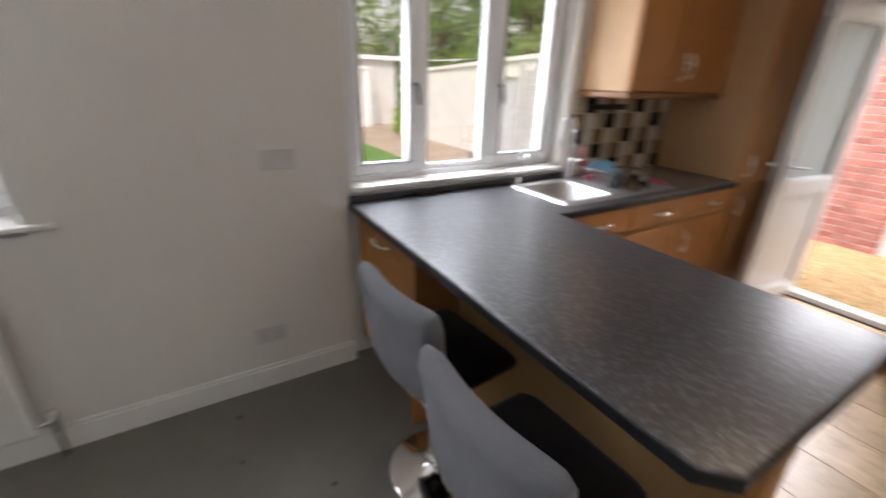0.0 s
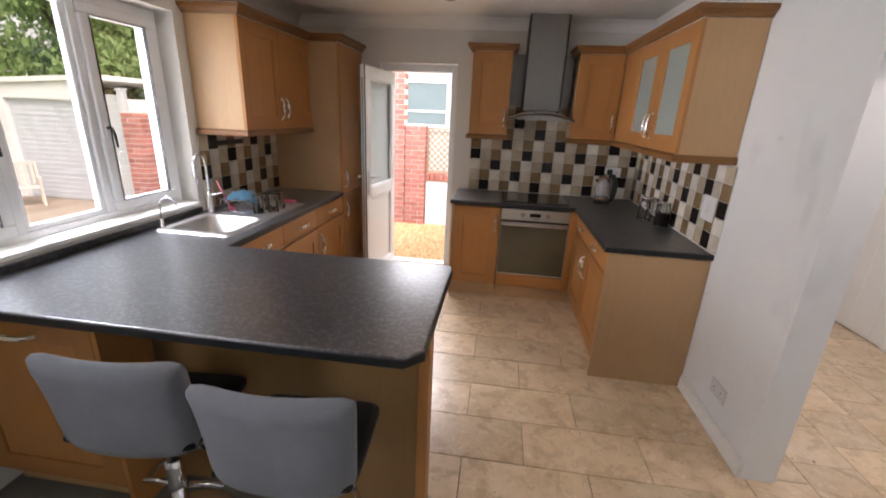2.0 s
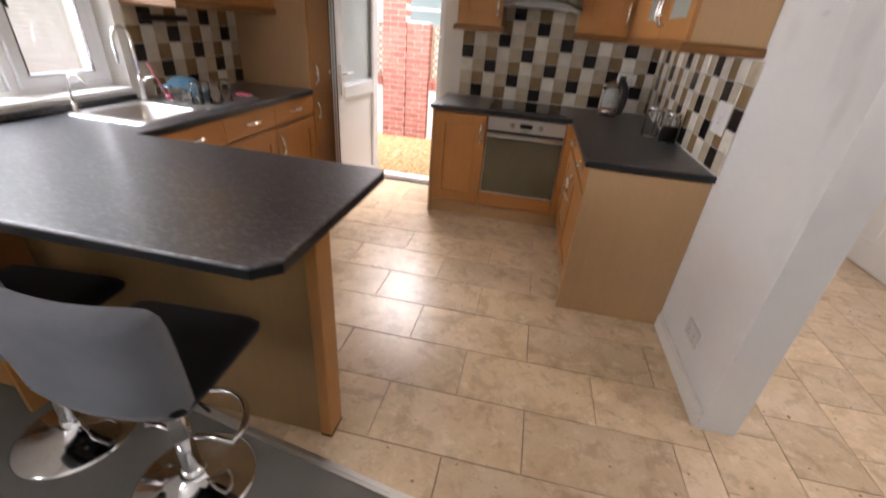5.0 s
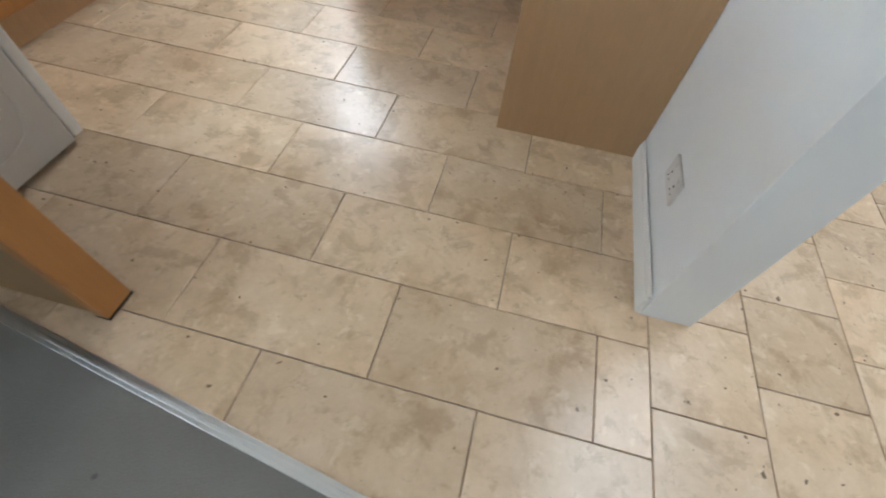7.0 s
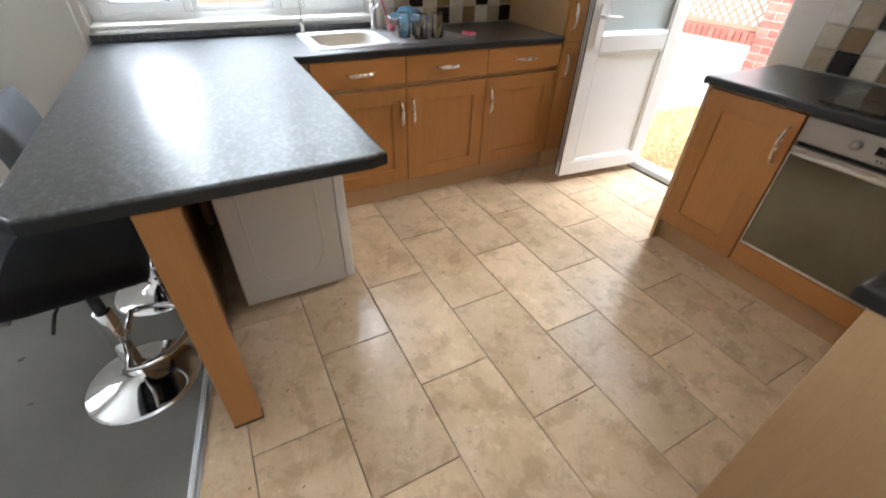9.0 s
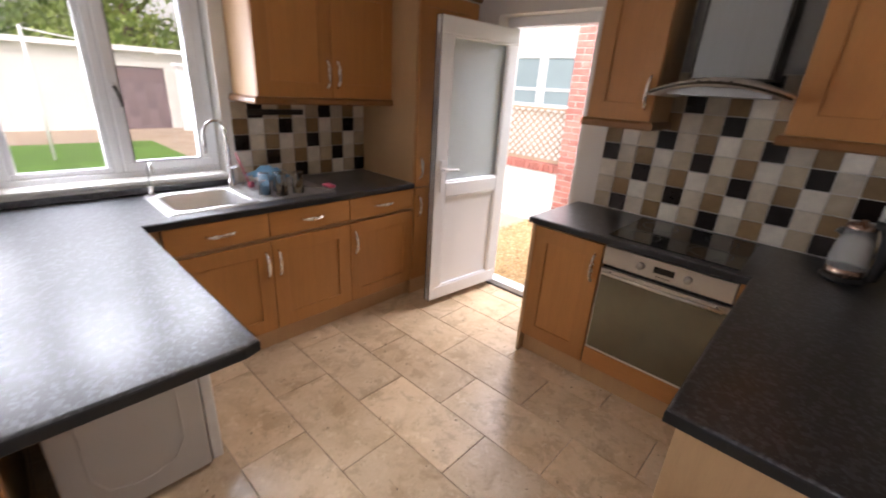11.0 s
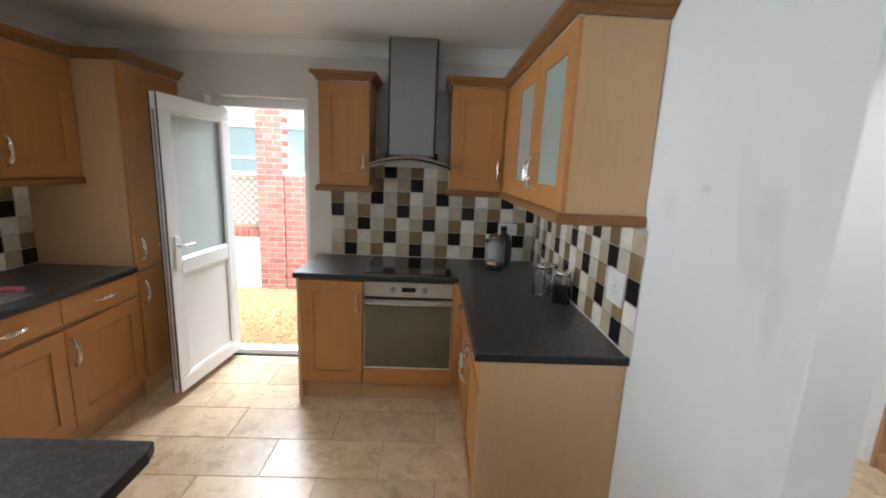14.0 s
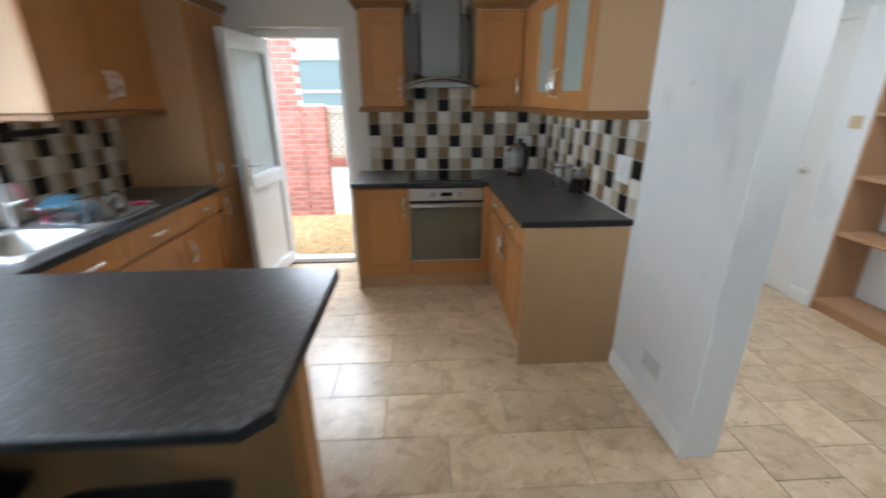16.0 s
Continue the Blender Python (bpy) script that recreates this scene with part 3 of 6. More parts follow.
# the garden door and its frame
def garden_door():
    d = new("door_1")
    d.location = (0.9, 4.2, 0)
    tagged(d, "white plastic back door standing open, half glazed", kind="structure")
    x0, x1, y0, y1, zt = 0.802, 1.543, 4.19, 4.26, 2.058
    part("door_frame", join(box(x0, x0 + 0.06, y0, y1, 0.0, zt, 0.004), box(x1 - 0.06, x1, y0, y1, 0.0, zt, 0.004), box(x0 + 0.06, x1 - 0.06, y0, y1, zt - 0.065, zt, 0.004)), M_UPVC, d)
    part("threshold", join(box(x0 + 0.06, x1 - 0.06, y0 - 0.01, y1 + 0.03, 0.0, 0.045, 0.006), box(x0 + 0.06, x1 - 0.06, y0 - 0.02, y0 - 0.012, 0.0, 0.02, 0.002)), M_UPVC, d)
    part("draught_strip", box(x0 + 0.06, x1 - 0.06, y0 - 0.034, y0 - 0.022, 0.0, 0.010, 0.002), M_BLACK, d, "black rubber strip along the threshold")
    hx, hy, w, t = 0.868, 4.185, 0.72, 0.06
    m = pose(hx, hy, 0.05, 0, 0, -95.5)
    h = 1.925

    def bar(a, b, lo, hi, dep=(0.0, t), bev=0.005):
        return box(a, b, dep[0], dep[1], lo, hi, bev)

    s = 0.10
    leaf = part("leaf", moved(join(bar(0, w, 0, s), bar(0, w, h - s, h), bar(0, s, s, h - s), bar(w - s, w, s, h - s), bar(s, w - s, 0.80, 0.90)), m), M_UPVC, d, "white plastic door leaf")
    part("panel", moved(bar(s - 0.01, w - s + 0.01, s - 0.01, 0.81, (0.018, t - 0.018), 0.0), m), M_UPVC, leaf, "flat white lower panel")
    g = part("pane", moved(bar(s - 0.01, w - s + 0.01, 0.89, h - s + 0.01, (0.026, 0.032), 0.0), m), M_FROST, leaf, "frosted glass pane")
    g.visible_shadow = False
    bead = []
    for lo, hi in ((s, 0.80), (0.90, h - s)):
        for y in (0.004, t - 0.020):
            bead += [bar(s, w - s, lo, lo + 0.014, (y, y + 0.016), 0.003), bar(s, w - s, hi - 0.014, hi, (y, y + 0.016), 0.003), bar(s, s + 0.014, lo + 0.014, hi - 0.014, (y, y + 0.016), 0.003), bar(w - s - 0.014, w - s, lo + 0.014, hi - 0.014, (y, y + 0.016), 0.003)]
    part("bead", moved(join(*bead), m), M_UPVC, leaf)
    for y, k in ((0.0, -1), (t, 1)):
        part("handle", moved(join(box(w - 0.068, w - 0.038, min(y, y + 0.012 * k), max(y, y + 0.012 * k), 0.84, 1.06, 0.004), tube([(w - 0.053, y + 0.01 * k, 1.0), (w - 0.053, y + 0.045 * k, 1.0), (w - 0.07, y + 0.05 * k, 1.0), (w - 0.165, y + 0.05 * k, 0.995)], 0.009)), m), M_UPVC, leaf, "white lever handle")
    part("lock_strip", moved(box(w, w + 0.002, 0.02, 0.036, 0.1, h - 0.1), m), M_STEEL, leaf, "steel lock strip on the door edge")
    part("seal", moved(join(box(w, w + 0.003, 0.004, 0.012, 0.0, h), box(w, w + 0.003, t - 0.012, t - 0.004, 0.0, h)), m), M_BLACK, leaf, "black rubber seal")
    for z in (0.2, 0.95, 1.7):
        part("hinge", moved(lathe([(0, 0), (0.011, 0), (0.011, 0.1), (0, 0.1)], 10), pose(hx - 0.012, hy - 0.012, z)), M_UPVC, d)
    return d


garden_door()


# hall door
def hall_door():
    d = new("door_2")
    d.location = (5.12, 3.2, 0)
    tagged(d, "white painted panelled hall door, closed", kind="structure")
    x = 5.10
    part("door_frame", join(box(x - 0.004, 5.119, 3.2, 3.26, 0, 2.08, 0.004), box(x - 0.004, 5.119, 4.02, 4.08, 0, 2.08, 0.004), box(x - 0.004, 5.119, 3.26, 4.02, 2.02, 2.08, 0.004)), M_GLOSS, d)
    bars = [box(x + 0.004, 5.119, 3.263, 3.37, 0.01, 2.017, 0.003), box(x + 0.004, 5.119, 3.91, 4.017, 0.01, 2.017, 0.003), box(x + 0.004, 5.119, 3.59, 3.69, 0.01, 2.017, 0.003)]
    for z0, z1 in ((0.01, 0.22), (0.85, 1.02), (1.9, 2.017)):
        bars += [box(x + 0.004, 5.119, 3.37, 3.59, z0, z1, 0.003), box(x + 0.004, 5.119, 3.69, 3.91, z0, z1, 0.003)]
    leaf = part("leaf", join(*bars), M_GLOSS, d)
    for y0, y1 in ((3.37, 3.59), (3.69, 3.91)):
        for z0, z1 in ((0.22, 0.85), (1.02, 1.9)):
            part("panel", join(box(x + 0.013, 5.119, y0, y1, z0, z1), box(x + 0.007, 5.119, y0 + 0.035, y1 - 0.035, z0 + 0.035, z1 - 0.035, 0.005)), M_GLOSS, leaf)
    part("knob", lathe([(0.0, 0.0), (0.012, 0.0), (0.012, 0.03), (0.028, 0.04), (0.028, 0.06), (0, 0.066)], 16, pose(x + 0.004, 3.31, 1.0, 0, -90, 0)), M_NICKEL, leaf, "satin metal knob", True)


hall_door()

def strip_bar(a, b, z0, z1):
    return prism([(1.05, STRIP(1.05) + a), (XR - 0.02, STRIP(XR - 0.02) + a), (XR - 0.02, STRIP(XR - 0.02) + b), (1.05, STRIP(1.05) + b)], z0, z1, 0.002)


setting("trim_threshold_strip", join(strip_bar(-0.018, 0.018, 0.0005, 0.0095), strip_bar(-0.006, 0.006, 0.0097, 0.0125)), M_ALU, "shiny metal strip between carpet and tiles")

# ---- fitted kitchen ----
def bow_handle(m, length=0.15, upright=True):
    """A bowed satin handle at the origin of m, standing out along -y."""
    n = 10
    pts, rad = [], []
    for k in range(n + 1):
        u = -1 + 2 * k / n
        out = 0.030 * (1 - u ** 4)
        pts.append((0, -out - 0.001, u * length / 2) if upright else (u * length / 2, -out - 0.001, 0))
        rad.append(0.0055 + 0.005 * (1 - u * u))
    return moved(tube(pts, rad, 8), m)


def front(parent, way, x, y, z, w, h, handle=None, drawer=False, glazed=False):
    """Adds a door or drawer front with its handle. handle: l, r, lt, rt (by the top) or m (middle, across)."""
    m = facing(x, y, z, way)
    mat = M_DOOR if not drawer else (M_DOORX if way in ("south", "north") else M_DOORY)
    if drawer:
        d = part("drawer_front", moved(box(0.002, w - 0.002, -0.02, 0, 0.002, h - 0.002, 0.004, 2), m), mat, parent)
    else:
        f = 0.095 if glazed else 0.088
        d = part("door", moved(ring_frame(w, h, f, -0.02, 0.0), m), mat, parent)
        if glazed:
            part("pane", moved(box(f - 0.008, w - f + 0.008, -0.012, -0.008, f - 0.008, h - f + 0.008), m), M_CABGLASS, d, "frosted glass pane")
        else:
            part("panel", moved(box(f - 0.006, w - f + 0.006, -0.0115, -0.001, f - 0.006, h - f + 0.006), m), M_PANELDOOR, d)
    if handle:
        if handle == "m":
            hm = m @ pose(w / 2, -0.02, h / 2)
            part("handle", bow_handle(hm, 0.15, False), M_NICKEL, d, "bowed satin metal handle", True)
        else:
            hx = 0.036 if handle[0] == "l" else w - 0.036
            hz = h - 0.14 if handle.endswith("t") else 0.14
            part("handle", bow_handle(m @ pose(hx, -0.02, hz), 0.16), M_NICKEL, d, "bowed satin metal handle", True)
    return d


GB, GW = "oak base units", "oak wall units"
Z0, ZT = 0.135, 0.868


def base_unit(way, x, y, w, depth, drawer=True, handle="rt", top=ZT - 0.002, group=GB, name="base_unit", label="honey oak base unit with a drawer above a shaker door"):
    """x, y: the front's left corner as one faces it."""
    m = facing(x, y, 0, way)
    u = thing(name, m.translation, label, "kitchen cabinet", group)
    part("body", moved(box(0.001, w - 0.001, 0.002, depth, Z0, top), m), M_PANEL, u)
    part("plinth", moved(box(0.0, w, 0.03, 0.048, 0.002, Z0 - 0.004), m), M_PANEL, u)
    p = m.translation
    if drawer:
        q = m @ Vector((0, 0, 0.727))
        front(u, way, q.x, q.y, q.z, w, 0.145, "m", True)
        front(u, way, p.x, p.y, Z0, w, 0.572, handle)
    else:
        front(u, way, p.x, p.y, Z0, w, 0.725, handle)
    return u


# along the window wall
base_unit("east", 0.598, 1.90, 0.51, 0.59, True, "rt", 0.74)
base_unit("east", 0.598, 2.41, 0.53, 0.59, True, "lt", 0.74)
base_unit("east", 0.598, 2.94, 0.555, 0.59, True, "lt")
corner = thing("corner_unit", (0.3, 1.6, 0), "plain oak corner carcass under the worktop", "kitchen cabinet", GB)
part("body", box(0.004, 0.596, 1.30, 1.898, 0.002, ZT - 0.002), M_PANEL, corner)

tall = thing("tall_unit", (0.62, 3.5, 0), "tall honey oak larder unit beside the back door", "tall cabinet")
part("body", box(0.004, 0.600, 3.498, YB - 0.004, 0.002, 2.14, 0.001), M_PANEL, tall)
front(tall, "east", 0.602, 3.505, Z0, 0.575, 0.735, "lt")
front(tall, "east", 0.602, 3.505, 0.875, 0.575, 1.26, "l")


def moulding(points, z, up=True, w=0.05, h=0.055):
    """A cornice or pelmet run along plan points, stepped in profile; it projects to the right of the way walked."""
    bm = bmesh.new()
    prof = [(0, 0), (0.012, 0), (0.016, 0.012), (0.030, 0.026), (0.042, 0.032), (0.046, 0.055), (0, 0.055)] if up else [(0, 0.0), (0.012, 0.0), (0.022, -0.012), (0.024, -0.034), (0.016, -0.042), (0, -0.042)]
    pts = [Vector((*p, 0)) for p in points]
    dirs = [(b - a).normalized() for a, b in zip(pts, pts[1:])]
    rings = []
    for i, p in enumerate(pts):
        d0, d1 = dirs[max(0, i - 1)], dirs[min(len(dirs) - 1, i)]
        n0, n1 = Vector((d0.y, -d0.x, 0)), Vector((d1.y, -d1.x, 0))
        mit = (n0 + n1) / max(0.2, 1 + n0.dot(n1))
        rings.append([bm.verts.new(p + mit * u + Vector((0, 0, z + v))) for u, v in prof])
    n = len(prof)
    for a, b in zip(rings, rings[1:]):
        for k in range(n):
            bm.faces.new((a[k], a[(k + 1) % n], b[(k + 1) % n], b[k]))
    bm.faces.new(rings[0])
    bm.faces.new(rings[-1][::-1])
    bmesh.ops.recalc_face_normals(bm, faces=bm.faces[:])
    return bm


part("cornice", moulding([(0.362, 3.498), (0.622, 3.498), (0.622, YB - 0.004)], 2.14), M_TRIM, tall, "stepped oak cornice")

# wall unit over the sink
wu = thing("wall_unit", (0.17, 2.53, 1.44), "honey oak double wall unit with pale side panel", "wall cabinet", GW)
part("body", box(0.004, 0.338, 2.53, 3.494, 1.46, 2.14, 0.001), M_PANEL, wu)
front(wu, "east", 0.338, 2.53, 1.462, 0.482, 0.676, "r")
front(wu, "east", 0.338, 3.012, 1.462, 0.482, 0.676, "l")
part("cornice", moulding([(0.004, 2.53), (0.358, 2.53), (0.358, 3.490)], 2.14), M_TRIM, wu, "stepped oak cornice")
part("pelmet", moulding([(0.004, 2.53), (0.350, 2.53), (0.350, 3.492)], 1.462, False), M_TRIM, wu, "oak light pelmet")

single("splashback", box(2.052, 2.588, YB - 0.008, YB - 0.0015, 1.718, 2.16, 0.001), M_HOOD, "grey panel behind the hood, between the wall units", "splashback")

# wall units beside the hood
wl = thing("wall_unit", (1.87, 3.79, 1.41), "narrow honey oak wall unit beside the hood", "wall cabinet", GW)
part("body", box(1.706, 2.046, 3.795, YB - 0.004, 1.46, 2.14, 0.001), M_PANEL, wl)
front(wl, "south", 1.706, 3.795, 1.462, 0.34, 0.676, "r")
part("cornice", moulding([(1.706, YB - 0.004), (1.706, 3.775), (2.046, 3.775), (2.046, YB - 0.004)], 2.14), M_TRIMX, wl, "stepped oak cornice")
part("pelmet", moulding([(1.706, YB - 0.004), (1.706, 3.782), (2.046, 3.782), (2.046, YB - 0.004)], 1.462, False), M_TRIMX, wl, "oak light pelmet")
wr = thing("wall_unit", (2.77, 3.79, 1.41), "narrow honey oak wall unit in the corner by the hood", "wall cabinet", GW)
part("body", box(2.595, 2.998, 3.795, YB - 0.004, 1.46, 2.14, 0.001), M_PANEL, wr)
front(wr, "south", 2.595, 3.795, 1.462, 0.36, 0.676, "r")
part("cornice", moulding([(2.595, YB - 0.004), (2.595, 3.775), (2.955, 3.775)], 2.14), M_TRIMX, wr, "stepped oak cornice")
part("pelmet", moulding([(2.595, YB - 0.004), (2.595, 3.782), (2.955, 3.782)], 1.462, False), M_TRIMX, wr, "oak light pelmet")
wg = thing("wall_unit", (3.12, 3.0, 1.41), "honey oak wall unit with two frosted glass doors", "wall cabinet", GW)
part("side", box(2.982, XR - 0.004, 2.42, 2.438, 1.46, 2.14, 0.001), M_PANEL, wg)
part("side", box(2.982, XR - 0.004, 3.772, 3.79, 1.46, 2.14), M_PANEL, wg)
part("bottom", box(2.982, XR - 0.004, 2.438, 3.772, 1.46, 1.478), M_PANEL, wg)
part("top", box(2.982, XR - 0.004, 2.438, 3.772, 2.122, 2.14), M_PANEL, wg)
part("back", box(XR - 0.012, XR - 0.004, 2.438, 3.772, 1.478, 2.122), M_PANEL, wg)
part("shelf", box(3.0, XR - 0.014, 2.44, 3.77, 1.78, 1.798), M_PANEL, wg)
part("end_post", box(2.963, 2.981, 3.43, 3.79, 1.462, 2.138, 0.002), M_DOOR, wg, "plain oak filler panel")
front(wg, "west", 2.982, 3.43, 1.462, 0.505, 0.676, "r", glazed=True)
front(wg, "west", 2.982, 2.925, 1.462, 0.505, 0.676, "l", glazed=True)
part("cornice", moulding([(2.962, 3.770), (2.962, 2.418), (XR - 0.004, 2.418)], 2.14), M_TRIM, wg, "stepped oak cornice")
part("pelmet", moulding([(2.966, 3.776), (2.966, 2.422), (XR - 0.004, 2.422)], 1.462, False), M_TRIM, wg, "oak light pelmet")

# along the back wall and the return
YF = 3.535
base_unit("south", 1.64, YF, 0.41, 0.54, False, "rt", label="honey oak base unit with one shaker door beside the oven")
part("end_panel", box(1.618, 1.638, YF - 0.02, YB - 0.004, 0.002, ZT - 0.002, 0.001), M_PANEL, bpy.data.objects["base_unit.003"])
ou = thing("oven_housing", (2.34, YF, 0), "honey oak oven housing with plinth and filler", "kitchen cabinet", GB)
part("drawer_front", box(2.054, 2.648, YF - 0.02, YF, Z0, 0.245, 0.003), M_DOORX, ou)
part("filler", box(2.650, 2.722, YF - 0.018, YF, Z0, ZT - 0.004, 0.002), M_DOOR, ou)
part("plinth", box(2.052, 2.722, YF + 0.03, YF + 0.048, 0.002, Z0 - 0.004), M_PANEL, ou)
part("body", join(box(2.052, 2.056, YF + 0.002, YB - 0.006, Z0, ZT - 0.004), box(2.646, 2.65, YF + 0.002, YB - 0.006, Z0, ZT - 0.004), box(2.056, 2.646, YF + 0.002, YB - 0.006, Z0, 0.24)), M_PANEL, ou)


def oven():
    o = thing("oven", (2.35, YF, 0.25), "built-in stainless oven with mirrored glass door", "oven")
    x0, x1, yf = 2.058, 2.644, YF - 0.022
    part("body", box(x0 + 0.002, x1 - 0.002, YF + 0.004, YB - 0.02, 0.248, 0.862), M_DARK, o)
    part("fascia", box(x0, x1, yf, YF + 0.003, 0.760, 0.860, 0.003), M_STEELX, o, "brushed steel control panel")
    d = part("door", join(box(x0, x1, yf, YF + 0.003, 0.25, 0.262, 0.002), box(x0, x1, yf, YF + 0.003, 0.708, 0.738, 0.002), box(x0, x0 + 0.005, yf, YF + 0.003, 0.262, 0.708), box(x1 - 0.005, x1, yf, YF + 0.003, 0.262, 0.708)), M_STEELX, o)
    part("glass", box(x0 + 0.005, x1 - 0.005, yf + 0.002, YF, 0.262, 0.708), M_OVEN, d, "smoked mirrored oven glass")
    part("handle", join(tube([(x0 + 0.02, yf - 0.032, 0.724), (x0 + 0.12, yf - 0.040, 0.726), ((x0 + x1) / 2, yf - 0.044, 0.727), (x1 - 0.12, yf - 0.040, 0.726), (x1 - 0.02, yf - 0.032, 0.724)], 0.010),
                        tube([(x0 + 0.05, yf, 0.724), (x0 + 0.05, yf - 0.034, 0.724)], 0.008), tube([(x1 - 0.05, yf, 0.724), (x1 - 0.05, yf - 0.034, 0.724)], 0.008)), M_STEELX, d, "steel bar handle", True)
    part("display", box(2.305, 2.397, yf - 0.002, yf, 0.795, 0.827, 0.001), M_HOB, o, "black display window")
    for x in (2.245, 2.457):
        part("knob", lathe([(0.0, 0.0), (0.019, 0.0), (0.017, 0.02), (0.0, 0.022)], 18, pose(x, yf, 0.81, 90, 0, 0)), M_STEEL, o, "round steel knob", True)
    for k in range(5):
        part("button", box(2.32 + k * 0.014, 2.328 + k * 0.014, yf - 0.002, yf, 0.775, 0.781), M_DARK, o)


oven()
base_unit("west", 2.722, 3.49, 0.53, 0.55, True, "rt", label="honey oak base unit on the return with drawer and door")
base_unit("west", 2.722, 2.96, 0.535, 0.55, True, "lt", label="honey oak base unit on the return with drawer and door")
ep = single("end_panel", box(2.702, XR - 0.002, 2.402, 2.422, 0.001, ZT - 0.002, 0.002), M_PANEL, "pale oak end panel closing the return units", "cabinet panel")


# worktops
def edging(points):
    """A thin strip along the front edge of a worktop, on the right of the way walked."""
    bm = bmesh.new()
    pts = [Vector((*p, 0)) for p in points]
    dirs = [(b - a).normalized() for a, b in zip(pts, pts[1:])]
    prof = [(-0.004, 0.8735), (0.0012, 0.8735), (0.0022, 0.876), (0.0022, 0.900), (0.0005, 0.9045), (-0.004, 0.9045)]
    rings = []
    for i, p in enumerate(pts):
        d0, d1 = dirs[max(0, i - 1)], dirs[min(len(dirs) - 1, i)]
        n0, n1 = Vector((d0.y, -d0.x, 0)), Vector((d1.y, -d1.x, 0))
        mit = (n0 + n1) / max(0.2, 1 + n0.dot(n1))
        rings.append([bm.verts.new(p + mit * u + Vector((0, 0, v))) for u, v in prof])
    for a, b in zip(rings, rings[1:]):
        for k in range(len(prof)):
            q = (k + 1) % len(prof)
            bm.faces.new((a[k], a[q], b[q], b[k]))
    bm.faces.new(rings[0])
    bm.faces.new(rings[-1][::-1])
    bmesh.ops.recalc_face_normals(bm, faces=bm.faces[:])
    return bm


RETURN_TOP = [(1.606, YB - 0.003), (1.606, 3.489), (2.676, 3.489), (2.676, 2.388), (XR - 0.002, 2.388), (XR - 0.002, YB - 0.003)]
BAR_TOP = [(0.002, 3.494), (0.002, 0.985), (1.765, 0.985), (1.822, 1.04), (1.822, 1.79), (1.808, 1.832), (0.625, 1.832), (0.625, 3.494)]
wt = thing("worktop", (2.6, 3.7, 0.872), "dark granite effect worktop round the hob corner", "worktop", "granite effect worktops")
part("slab", prism(RETURN_TOP, 0.872, 0.91, 0.007), M_TOP, wt)
part("edging", edging(RETURN_TOP[:5]), M_EDGE, wt, "black edging strip")
part("sealant", box(XR - 0.016, XR - 0.013, 2.39, YB - 0.02, 0.9105, 0.916, 0.001), M_WHITE, wt, "white sealant line")


def sink_worktop():
    out = BAR_TOP
    hole = [(0.105, 1.985), (0.515, 1.985), (0.515, 2.86), (0.105, 2.86)]
    bm = bmesh.new()
    for z in (0.872, 0.91):
        vo = [bm.verts.new((x, y, z)) for x, y in out]
        vh = [bm.verts.new((x, y, z)) for x, y in hole]
        vs = [bm.edges.new((a, b)) for ring in (vo, vh) for a, b in zip(ring, ring[1:] + ring[:1])]
        bmesh.ops.triangle_fill(bm, use_beauty=True, use_dissolve=False, edges=vs)
    n, k = len(out), len(out) + len(hole)
    bm.verts.ensure_lookup_table()
    for a0, cnt in ((0, n), (n, len(hole))):
        for i in range(cnt):
            a, b = a0 + i, a0 + (i + 1) % cnt
            bm.faces.new((bm.verts[a], bm.verts[b], bm.verts[k + b], bm.verts[k + a]))
    bmesh.ops.recalc_face_normals(bm, faces=bm.faces[:])
    rim = [e for e in bm.edges if len(e.link_faces) == 2 and e.calc_face_angle(0) > 1.2 and abs(e.verts[0].co.z - e.verts[1].co.z) < 1e-6]
    bmesh.ops.bevel(bm, geom=rim, offset=0.007, segments=2, affect="EDGES", profile=0.5)
    return bm


wt = thing("worktop", (1.0, 1.5, 0.872), "dark granite effect worktop with breakfast bar and clipped corner", "worktop", "granite effect worktops")
part("slab", sink_worktop(), M_TOP, wt)
part("edging", edging(BAR_TOP[1:]), M_EDGE, wt, "black edging strip")
single("upstand", box(0.002, 0.016, 0.987, 2.46, 0.911, 0.944, 0.002), M_TOP, "dark strip along the back of the worktop", "upstand")

# peninsula: end cabinet, back panel and post
pc = thing("bar_unit", (0.33, 1.02, 0), "oak cabinet under the breakfast bar with one door", "kitchen cabinet", GB)
part("body", box(0.022, 0.640, 1.042, 1.28, Z0, ZT - 0.002), M_PANEL, pc)
part("end_panel", box(0.640, 0.660, 1.02, 1.231, 0.002, ZT - 0.002, 0.001), M_PANELDOOR, pc)
part("plinth", box(0.022, 0.640, 1.10, 1.118, 0.002, Z0 - 0.002), M_PANEL, pc)
door = front(pc, "south", 0.022, 1.042, Z0, 0.615, 0.725)
part("handle", bow_handle(pose(0.33, 1.022, 0.80), 0.16, False), M_NICKEL, door, "bowed satin metal handle", True)
bs = thing("bar_support", (1.3, 1.235, 0), "oak back panel and post carrying the breakfast bar", "bar support")
part("panel", box(0.662, 1.769, 1.232, 1.250, 0.002, ZT - 0.002, 0.001), M_BAR_SHADED, bs)
part("post", box(1.770, 1.812, 1.225, 1.318, 0.002, ZT - 0.002, 0.002), M_DOOR, bs, "oak end post with worn foot")
part("foot", join(box(1.7685, 1.8135, 1.2235, 1.3195, 0.001, 0.012, 0.002)), M_DARK, bs, "dark scuffed foot of the post")


